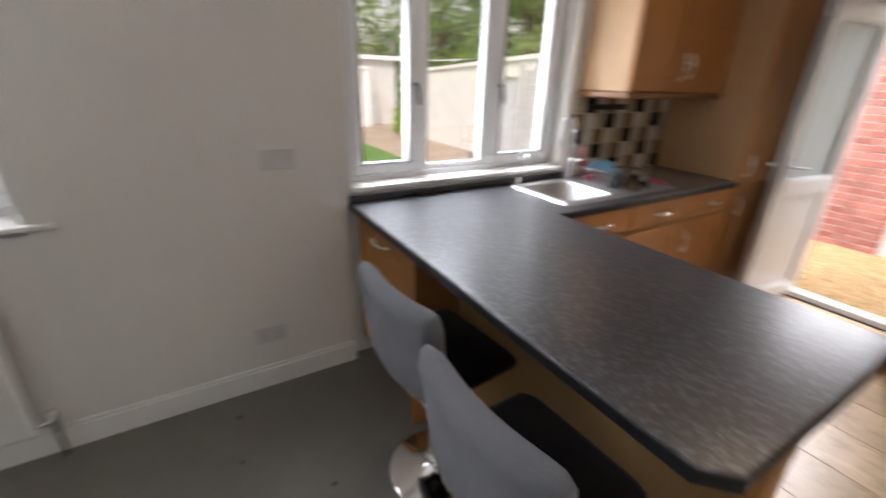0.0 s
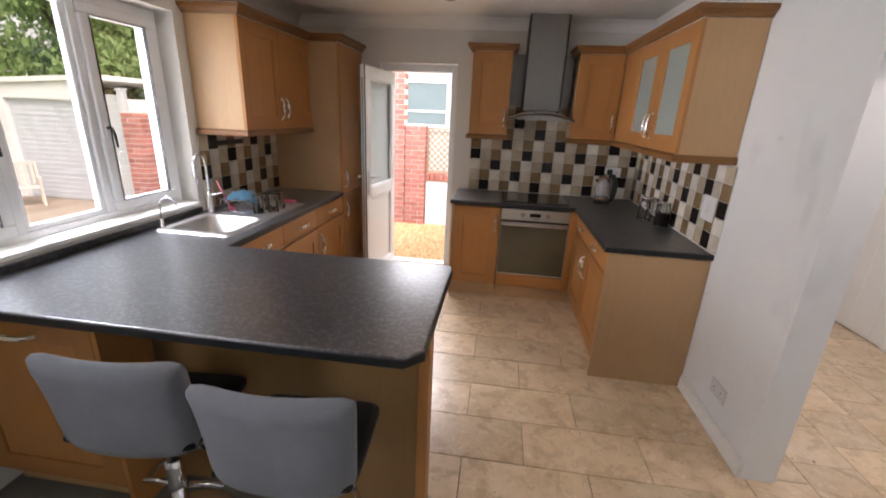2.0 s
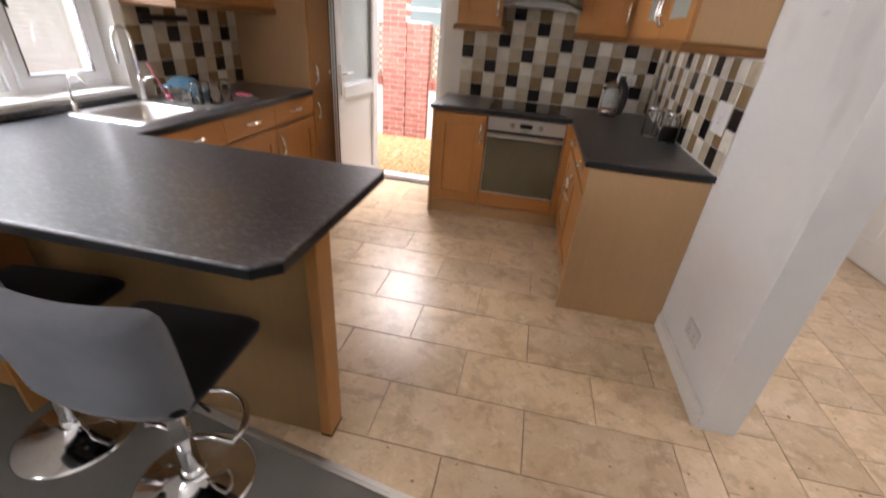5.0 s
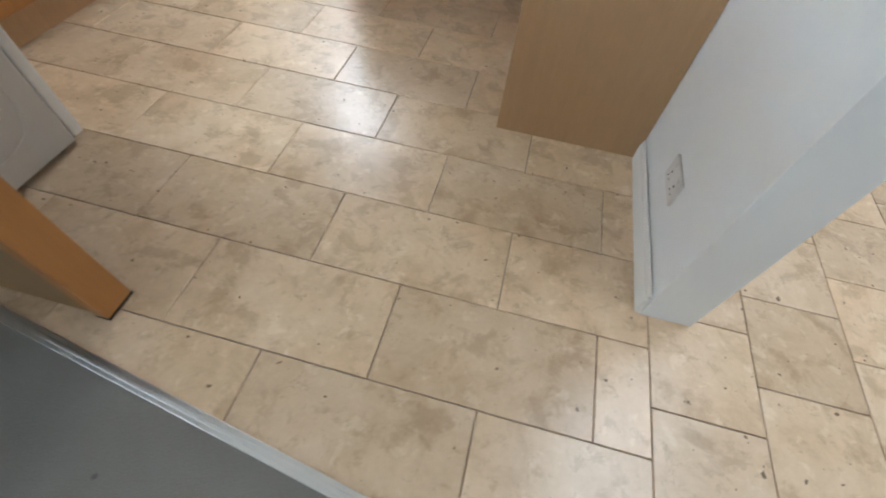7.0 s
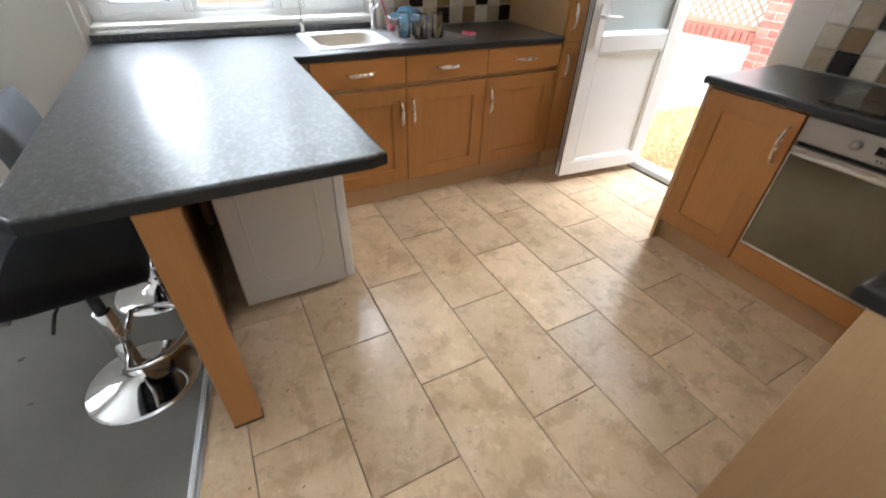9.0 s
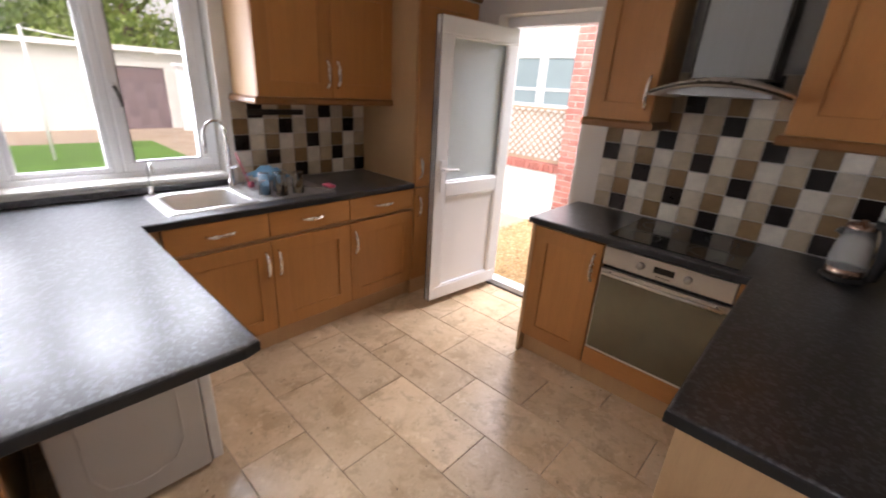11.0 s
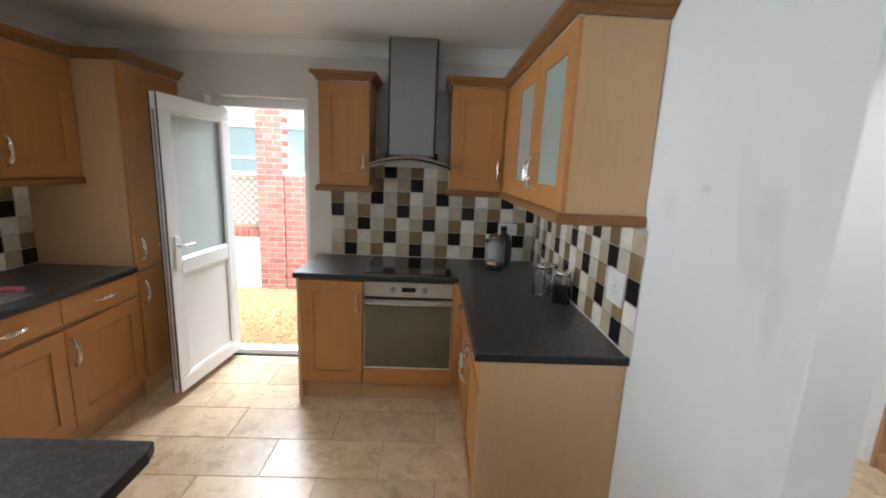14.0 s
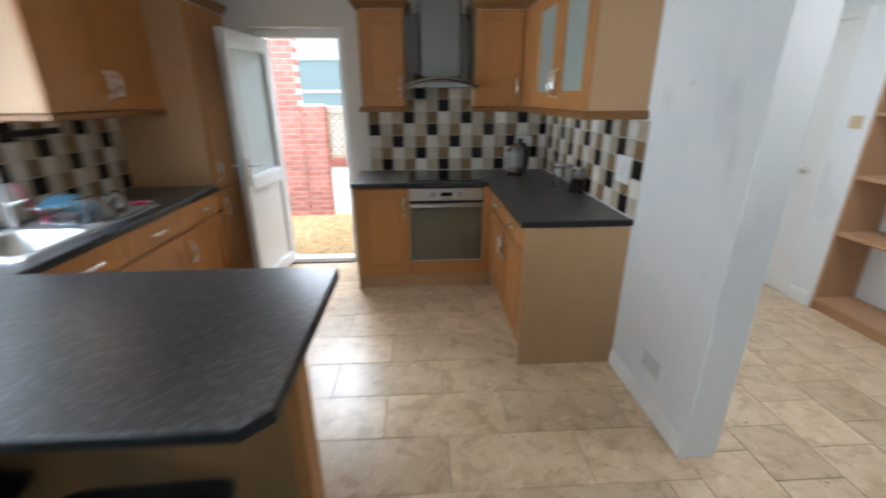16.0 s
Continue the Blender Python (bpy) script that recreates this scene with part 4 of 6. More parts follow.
def washing_machine():
    w = thing("washing_machine", (0.94, 1.6, 0), "white washing machine tucked under the worktop", "washing machine")
    x0, x1, y0, y1 = 0.645, 1.236, 1.345, 1.80
    part("body", box(x0, x1, y0, y1, 0.02, 0.855, 0.008, 2), M_APPL, w, "white enamelled steel casing")
    part("side_pressing", join(tube([(x1 + 0.0005, y0 + 0.08, 0.80), (x1 + 0.0005, y0 + 0.08, 0.22), (x1 + 0.0005, y0 + 0.12, 0.14), (x1 + 0.0005, y0 + 0.2, 0.11), (x1 + 0.0005, y1 - 0.2, 0.11), (x1 + 0.0005, y1 - 0.12, 0.14), (x1 + 0.0005, y1 - 0.08, 0.22), (x1 + 0.0005, y1 - 0.08, 0.80)], 0.003, 6)), M_APPL, w, "pressed line in the steel side", True)
    part("front_panel", box(x0, x1, y1 + 0.002, y1 + 0.045, 0.03, 0.735, 0.006, 2), M_WHITE, w)
    part("control_panel", box(x0, x1, y1 + 0.002, y1 + 0.045, 0.74, 0.853, 0.006, 2), M_WHITE, w)
    part("porthole", lathe([(0.0, 0.035), (0.14, 0.03), (0.17, 0.012), (0.19, 0.02), (0.2, 0.0)], 32, pose(0.94, y1 + 0.044, 0.42, -90, 0, 0)), M_STEEL, w, "round metal door rim", True)
    part("dial", lathe([(0.03, 0.0), (0.026, 0.022), (0, 0.024)], 20, pose(0.94, y1 + 0.044, 0.797, -90, 0, 0)), M_WHITE, w, "", True)
    for x in (x0 + 0.05, x1 - 0.05):
        for y in (y0 + 0.05, y1 - 0.05):
            part("foot", lathe([(0, 0), (0.022, 0), (0.022, 0.008), (0.01, 0.012), (0.01, 0.021), (0, 0.021)], 12, pose(x, y, 0.0)), M_BLACK, w)


M_APPL = paint("white_enamel", (0.60, 0.57, 0.53), 0.4, 0.05, 0.1, 14)
washing_machine()


# hob and hood
def hob():
    h = thing("hob", (2.3, 3.8, 0.91), "black ceramic glass hob set in the worktop", "hob")
    part("glass", box(2.05, 2.63, 3.535, 4.03, 0.9105, 0.916, 0.002), M_HOB, h)
    for x, y, r in ((2.19, 3.66, 0.075), (2.49, 3.66, 0.09), (2.19, 3.90, 0.09), (2.49, 3.90, 0.075)):
        part("ring", lathe([(r - 0.003, 0), (r, 0.0004), (r, 0)], 40, pose(x, y, 0.9161)), M_RINGS, h, "fine grey cooking ring")


M_RINGS = plastic("grey_print", (0.10, 0.10, 0.10), 0.3)
hob()


def hood():
    h = thing("cooker_hood", (2.325, 3.85, 1.6), "stainless chimney cooker hood with curved canopy", "cooker hood")
    xc = 2.325
    part("duct", box(xc - 0.152, xc + 0.152, 3.83, YB - 0.004, 1.68, H - 0.002, 0.004, 2), M_HOOD, h, "dull brushed steel chimney")
    # shade on the chimney's side faces, put in as narrow dark strips
    for sx in (-0.159, 0.159):
        part("side_strip", box(xc + sx - 0.006, xc + sx + 0.006, 3.836, YB - 0.004, 1.68, H - 0.002, 0.002), M_DARKMETAL, h, "dark strip for the shaded side of the chimney")
    bm = bmesh.new()
    n = 16
    rows = []
    for k in range(n + 1):
        u = -1 + 2 * k / n
        x = xc + u * 0.272
        zz = 1.655 - 0.05 * u * u
        yf = 3.60 + 0.06 * u * u
        rows.append([bm.verts.new(c) for c in ((x, yf, zz - 0.014), (x, yf, zz + 0.010), (x, 3.80, zz + 0.030 - 0.02 * u * u), (x, YB - 0.004, zz + 0.030 - 0.02 * u * u), (x, YB - 0.004, zz - 0.016))])
    for a, b in zip(rows, rows[1:]):
        for k in range(5):
            bm.faces.new((a[k], a[(k + 1) % 5], b[(k + 1) % 5], b[k]))
    bm.faces.new(rows[0])
    bm.faces.new(rows[-1][::-1])
    bmesh.ops.recalc_face_normals(bm, faces=bm.faces[:])
    part("canopy", bm, M_STEELX, h, "curved steel canopy", True)
    part("edge_trim", tube([(xc + u * 0.272, 3.597 + 0.06 * u * u, 1.652 - 0.05 * u * u) for u in [-1 + k / 8 for k in range(17)]], 0.006), M_DARKMETAL, h, "dark front rim", True)
    part("filter", box(xc - 0.2, xc + 0.2, 3.68, 4.02, 1.60, 1.638), M_STEEL, h)
    for k in range(4):
        part("button", lathe([(0.008, 0), (0.008, 0.004), (0, 0.004)], 12, pose(xc - 0.06 + k * 0.04, 3.602, 1.653, 90, 0, 0)), M_BLACK, h)


hood()


# ---- sink and what stands round it ----
def sink():
    s = thing("sink", (0.3, 2.4, 0.91), "inset stainless steel sink with one bowl and drainer", "sink")
    x0, x1, y0, y1 = 0.075, 0.545, 1.955, 2.89
    bx0, bx1, by0, by1 = 0.135, 0.485, 2.02, 2.38
    z = 0.918
    bm = bmesh.new()

    def ring(a, b, c, d, zz, r, n=5):
        out = []
        for cx, cy, st in ((b - r, d - r, 0), (a + r, d - r, 90), (a + r, c + r, 180), (b - r, c + r, 270)):
            for k in range(n + 1):
                t = radians(st + 90 * k / n)
                out.append(bm.verts.new((cx + r * math.cos(t), cy + r * math.sin(t), zz)))
        return out

    rings = [ring(x0, x1, y0, by1 + 0.04, 0.9105, 0.03), ring(x0 + 0.006, x1 - 0.006, y0 + 0.006, by1 + 0.034, z, 0.03), ring(bx0 - 0.012, bx1 + 0.012, by0 - 0.012, by1 + 0.012, z - 0.001, 0.06),
             ring(bx0, bx1, by0, by1, z - 0.012, 0.055), ring(bx0 + 0.012, bx1 - 0.012, by0 + 0.012, by1 - 0.012, 0.79, 0.05), ring(bx0 + 0.04, bx1 - 0.04, by0 + 0.04, by1 - 0.04, 0.77, 0.03)]
    for a, b in zip(rings, rings[1:]):
        for k in range(len(a)):
            bm.faces.new((a[k], a[(k + 1) % len(a)], b[(k + 1) % len(a)], b[k]))
    bm.faces.new(rings[-1])
    bmesh.ops.recalc_face_normals(bm, faces=bm.faces[:])
    part("bowl", bm, M_SINK, s, "deep rounded bowl", True)
    dr = part("drainer", box(x0, x1, by1 + 0.041, y1, 0.9105, 0.9165, 0.004, 2), M_SINK, s, "ribbed draining board")
    for k in range(8):
        part("rib", box(0.13 + k * 0.05, 0.144 + k * 0.05, by1 + 0.09, y1 - 0.05, 0.9165, 0.920, 0.0015), M_SINK, dr)
    part("waste", lathe([(0.0, 0.001), (0.03, 0.002), (0.04, 0.004), (0.042, 0.0)], 20, pose(0.31, 2.2, 0.770)), M_CHROME, s, "", True)


M_SINK = metal("satin_sink_steel", (0.56, 0.55, 0.54), 0.38)
sink()


def arc(cx, cy, cz, r, a0, a1, n, ux=1, uy=0):
    return [(cx + r * math.cos(radians(a0 + (a1 - a0) * k / n)) * ux, cy + r * math.cos(radians(a0 + (a1 - a0) * k / n)) * uy, cz + r * math.sin(radians(a0 + (a1 - a0) * k / n))) for k in range(n + 1)]


tp = thing("mixer_tap", (0.10, 2.43, 0.918), "tall chrome swan neck mixer tap", "tap")
part("base", lathe([(0, 0), (0.025, 0), (0.025, 0.008), (0.018, 0.02), (0.018, 0.12), (0.013, 0.135), (0.0, 0.135)], 20, pose(0.10, 2.43, 0.918)), M_CHROME, tp, "", True)
part("spout", tube([(0.10, 2.43, 1.04), (0.10, 2.43, 1.22)] + arc(0.11, 2.365, 1.245, 0.066, 180, 0, 10, 0.15, -0.985) + [(0.121, 2.298, 1.18), (0.121, 2.297, 1.13)], 0.0085, 10), M_CHROME, tp, "", True)
part("lever", tube([(0.10, 2.43, 1.03), (0.14, 2.43, 1.04), (0.19, 2.44, 1.06)], [0.012, 0.009, 0.007]), M_CHROME, tp, "", True)
ft = thing("filter_tap", (0.105, 2.0, 0.918), "slim chrome drinking water tap", "tap")
part("base", lathe([(0, 0), (0.018, 0), (0.018, 0.01), (0.011, 0.02), (0.011, 0.05), (0, 0.05)], 16, pose(0.105, 2.0, 0.918)), M_CHROME, ft, "", True)
part("spout", tube([(0.105, 2.0, 0.96), (0.105, 2.0, 1.03)] + arc(0.16, 2.0, 1.05, 0.055, 180, 20, 10) + [(0.213, 2.0, 1.06)], 0.005, 8), M_CHROME, ft, "", True)


def tumbler(x, y, z, r, h, upside=False):
    p = [(0, 0.004), (r * 0.8, 0.004), (r, h), (r - 0.002, h), (r * 0.8 - 0.002, 0.010), (0, 0.010)]
    m = pose(x, y, z + h, 180, 0, 0) if upside else pose(x, y, z - 0.004)
    return single("drinking_glass", lathe(p, 20, m), M_JAR, "clear drinking glass on the drainer", "glass", True, "glasses on the drainer")


for x, y, r, h in ((0.40, 2.50, 0.036, 0.13), (0.47, 2.57, 0.037, 0.13), (0.37, 2.60, 0.036, 0.12), (0.46, 2.68, 0.036, 0.13)):
    tumbler(x, y, 0.9205, r, h, True)


def dish_rack():
    d = thing("dish_rack", (0.2, 2.6, 0.92), "small wire dish rack holding a blue cloth", "dish rack")
    x0, x1, y0, y1 = 0.13, 0.31, 2.47, 2.74
    part("frame", join(*[tube([(x0, y0, z), (x1, y0, z), (x1, y1, z), (x0, y1, z)], 0.003, 6, True) for z in (0.925, 1.0)]), M_CHROME, d, "", True)
    for k in range(7):
        y = y0 + 0.02 + k * (y1 - y0 - 0.04) / 6
        part("wire", tube([(x0, y, 1.0), (x0, y, 0.925), (x1, y, 0.925), (x1, y, 1.0)], 0.002, 6), M_CHROME, d)


dish_rack()


def cloth():
    bm = bmesh.new()
    n = 14
    g = [[bm.verts.new((0.13 + 0.20 * i / n, 2.50 + 0.20 * j / n, 1.0 + 0.05 * math.sin(math.pi * i / n) * math.sin(math.pi * j / n) + 0.03 * noise.noise(Vector((i * 0.5, j * 0.5, 3.1))) - 0.05 * abs(i / n - 0.5) ** 1.5)) for j in range(n + 1)] for i in range(n + 1)]
    for i in range(n):
        for j in range(n):
            bm.faces.new((g[i][j], g[i + 1][j], g[i + 1][j + 1], g[i][j + 1]))
    bmesh.ops.solidify(bm, geom=bm.faces[:], thickness=0.006)
    return bm


single("dish_cloth", cloth(), fabric("blue_cloth", (0.16, 0.36, 0.52)), "crumpled light blue cloth on the dish rack", "cloth", True)
single("dish_brush", join(tube([(0.20, 2.50, 0.93), (0.17, 2.47, 1.05), (0.15, 2.45, 1.13)], 0.006), tube([(0.205, 2.505, 0.922), (0.20, 2.50, 0.955)], 0.02, 10)), plastic("pink_plastic", (0.55, 0.12, 0.18)), "dish brush with a pink handle", "brush", True)
for k, (x, y, a) in enumerate(((0.40, 2.80, 20), (0.45, 2.84, 35))):
    single("cutlery", moved(join(box(-0.08, 0.05, -0.006, 0.006, 0, 0.004, 0.001), lathe([(0, 0.002), (0.014, 0.0), (0.018, 0.006), (0, 0.004)], 12, pose(0.065, 0, 0))), pose(x, y, 0.921, 0, 0, a)), M_CHROME, "loose steel spoon on the drainer", "cutlery", True, "cutlery on the drainer")
single("sponge", box(0.36, 0.45, 2.90, 2.95, 0.9115, 0.93, 0.006, 2), plastic("pink_sponge", (0.60, 0.10, 0.16), 0.9), "small pink sponge on the worktop", "sponge")
kr = thing("knife_rail", (0.02, 2.75, 1.36), "black magnetic knife rail on the tiles", "knife rail")
part("rail", box(0.0125, 0.032, 2.60, 2.98, 1.335, 1.37, 0.004), M_BLACK, kr)
part("magnet_strip", box(0.0325, 0.035, 2.61, 2.97, 1.345, 1.36), M_DARKMETAL, kr)


# ---- on the return worktop ----
def kettle():
    x, y, z = 2.945, 3.80, 0.9105
    k = thing("kettle", (x, y, 0.91), "glass electric kettle with black handle and base", "kettle")
    part("base", lathe([(0, 0), (0.074, 0), (0.074, 0.015), (0.066, 0.022), (0, 0.022)], 28, pose(x, y, z)), M_BLACK, k, "", True)
    part("collar", lathe([(0.062, 0.022), (0.064, 0.025), (0.064, 0.055), (0.060, 0.057)], 28, pose(x, y, z)), M_COPPER, k, "copper coloured metal band", True)
    part("jug", lathe([(0.064, 0.056), (0.068, 0.09), (0.060, 0.165), (0.048, 0.225), (0.045, 0.225), (0.057, 0.165), (0.065, 0.09), (0.061, 0.058)], 28, pose(x, y, z)), M_CLOUDY, k, "clouded glass jug", True)
    part("lid", lathe([(0.050, 0.224), (0.050, 0.238), (0.03, 0.247), (0.012, 0.249), (0.012, 0.26), (0, 0.262)], 24, pose(x, y, z)), M_COPPER, k, "copper coloured lid", True)
    part("handle", tube([(x + 0.03, y - 0.012, 1.162), (x + 0.066, y - 0.018, 1.158), (x + 0.088, y - 0.02, 1.11), (x + 0.094, y - 0.02, 1.02), (x + 0.086, y - 0.016, 0.945), (x + 0.066, y - 0.01, 0.925)], [0.016, 0.022, 0.025, 0.024, 0.02, 0.014], 12), M_BLACK, k, "thick black handle", True)
    part("spout", lathe([(0.010, 0), (0.016, 0.028), (0.014, 0.028), (0.008, 0)], 12, pose(x - 0.045, y, 1.10, 0, -50, 0)), M_BLACK, k, "", True)


M_CLOUDY = glass("cloudy_glass", (0.93, 0.95, 0.95), 0.2, ior=1.3)
M_CLOUDY.node_tree.nodes["Principled BSDF"].inputs["Transmission Weight"].default_value = 0.85
M_COPPER = metal("copper_band", (0.40, 0.27, 0.21), 0.25)
kettle()


def storage_jar(x, y, h, r, fill):
    j = thing("storage_jar", (x, y, 0.91), "clip top glass storage jar", "jar", "glass jars on the worktop")
    part("jar", lathe([(0, 0), (r, 0.0), (r, h * 0.8), (r * 0.82, h * 0.9), (r * 0.82, h), (r * 0.78, h), (r * 0.78, h * 0.9), (r - 0.004, h * 0.79), (r - 0.004, 0.006), (0, 0.006)], 24, pose(x, y, 0.9105)), M_JAR, j, "", True)
    part("lid", lathe([(r * 0.86, h + 0.001), (r * 0.88, h + 0.010), (r * 0.75, h + 0.013), (0, h + 0.014)], 24, pose(x, y, 0.9105)), M_CHROME, j, "shiny metal lid", True)
    part("clip", join(tube([(x + r * 0.85 * math.cos(t * math.pi / 8), y + r * 0.85 * math.sin(t * math.pi / 8), 0.9105 + h * 0.9) for t in range(16)], 0.0022, 6, True), tube([(x - r * 0.86, y - 0.01, 0.91 + h * 0.9), (x - r * 0.98, y - 0.01, 0.91 + h * 0.96), (x - r * 0.9, y - 0.01, 0.91 + h * 1.06)], 0.0025, 6)), M_CHROME, j, "wire clip", True)
    if fill:
        part("contents", lathe([(0, 0.008), (r - 0.006, 0.008), (r - 0.006, h * fill), (0, h * fill + 0.004)], 20, pose(x, y, 0.9105)), M_COFFEE, j, "dark ground contents", True)


M_COFFEE = paint("coffee_powder", (0.035, 0.02, 0.012), 0.9, 0.3, 0.5, 90)
storage_jar(3.135, 3.20, 0.165, 0.049, 0)
storage_jar(3.215, 3.29, 0.15, 0.043, 0)
storage_jar(3.205, 3.045, 0.165, 0.048, 0.55)
storage_jar(3.24, 3.165, 0.15, 0.036, 0)


def socket_plate(name, m, w, label, sockets=2, h=0.086, mat=None):
    """A wall plate in the frame m, standing out along -y."""
    mat = mat or M_WHITE
    s = thing(name, m.translation, label, "socket" if sockets else "switch")
    part("plate", moved(box(-w / 2, w / 2, -0.009, 0.0, -h / 2, h / 2, 0.003, 2), m), mat, s)
    for k in range(sockets):
        x = (k - (sockets - 1) / 2) * w * 0.45
        part("rocker", moved(box(x - 0.008, x + 0.008, -0.0125, -0.009, 0.016, 0.034, 0.0015), m), mat, s)
        part("pin_holes", moved(join(box(x - 0.003, x + 0.003, -0.0096, -0.009, -0.002, 0.006), box(x - 0.014, x - 0.008, -0.0096, -0.009, -0.022, -0.018), box(x + 0.008, x + 0.014, -0.0096, -0.009, -0.022, -0.018)), m), M_DARK, s)
    return s


M_PLATE = plastic("pale_grey_plate", (0.62, 0.60, 0.57), 0.35)
socket_plate("socket", facing(0.0455, 0.535, 0.30, "east"), 0.146, "pale grey double socket low on the window wall", mat=M_PLATE)
socket_plate("blank_plate", facing(0.0455, 0.665, 1.155, "east"), 0.146, "pale grey blank plate high on the window wall", 0, mat=M_PLATE)
socket_plate("socket", facing(XR - 0.0005, 2.01, 0.26, "west"), 0.146, "pale grey double socket low on the pillar wall", mat=M_PLATE)
socket_plate("socket", facing(3.075, YB - 0.0125, 1.16, "south"), 0.146, "white double socket on the tiles behind the kettle")
sw = socket_plate("switch", facing(XR - 0.0125, 2.555, 1.15, "west"), 0.146, "white double cooker switch on the tiles", 1, 0.146)
plug = single("plug", join(box(3.02, 3.068, YB - 0.045, YB - 0.0215, 1.135, 1.185, 0.006, 2)), M_BLACK, "black plug in the socket behind the kettle", "plug")
single("kettle_cable", tube([(3.044, YB - 0.04, 1.135), (3.046, YB - 0.05, 1.05), (3.03, YB - 0.055, 0.96), (2.99, YB - 0.09, 0.92), (2.96, 3.90, 0.916)], 0.004), M_BLACK, "black cable of the kettle", "cable", True)


# ---- ceiling spotlight ----
def spotlight():
    s = thing("ceiling_spotlight", (1.57, 2.40, H), "satin ceiling spotlight with four lit heads", "ceiling light")
    z = H - 0.09
    part("rose", lathe([(0, 0.0), (0.05, 0.0), (0.05, -0.02), (0.02, -0.03), (0, -0.03)], 24, pose(1.57, 2.40, H - 0.001)), M_NICKEL, s, "", True)
    bar = [(1.505, 2.24, z), (1.53, 2.33, z + 0.02), (1.57, 2.40, z + 0.03), (1.62, 2.47, z + 0.02), (1.65, 2.56, z)]
    part("arm", join(tube(bar, 0.010), tube([(1.57, 2.40, H - 0.03), (1.57, 2.40, z + 0.03)], 0.010)), M_NICKEL, s, "", True)
    for (x, y, zz), (tx, ty) in zip((bar[0], bar[1], bar[3], bar[4]), ((-0.40, -0.25), (-0.05, -0.45), (0.12, -0.40), (0.08, -0.15))):
        m = look((x, y, zz - 0.01), (x + tx, y + ty, zz - 1.0))
        hd = part("head", lathe([(0, 0.012), (0.010, 0.010), (0.014, 0.0), (0.017, -0.035), (0.025, -0.075), (0.033, -0.105), (0.030, -0.105), (0.022, -0.075), (0, -0.07)], 20, m), M_HOOD, s, "dull metal flared spot head", True)
        part("bulb", lathe([(0, -0.096), (0.024, -0.094), (0.022, -0.080), (0, -0.078)], 16, m), M_BULB, hd, "lit halogen bulb", True)


bulb = Mat("lit_bulb", 0.3)
bulb.color((0.9, 0.85, 0.7))
bulb.b.inputs["Emission Color"].default_value = (1.0, 0.82, 0.55, 1)
bulb.b.inputs["Emission Strength"].default_value = 30.0
M_BULB = bulb.m
spotlight()


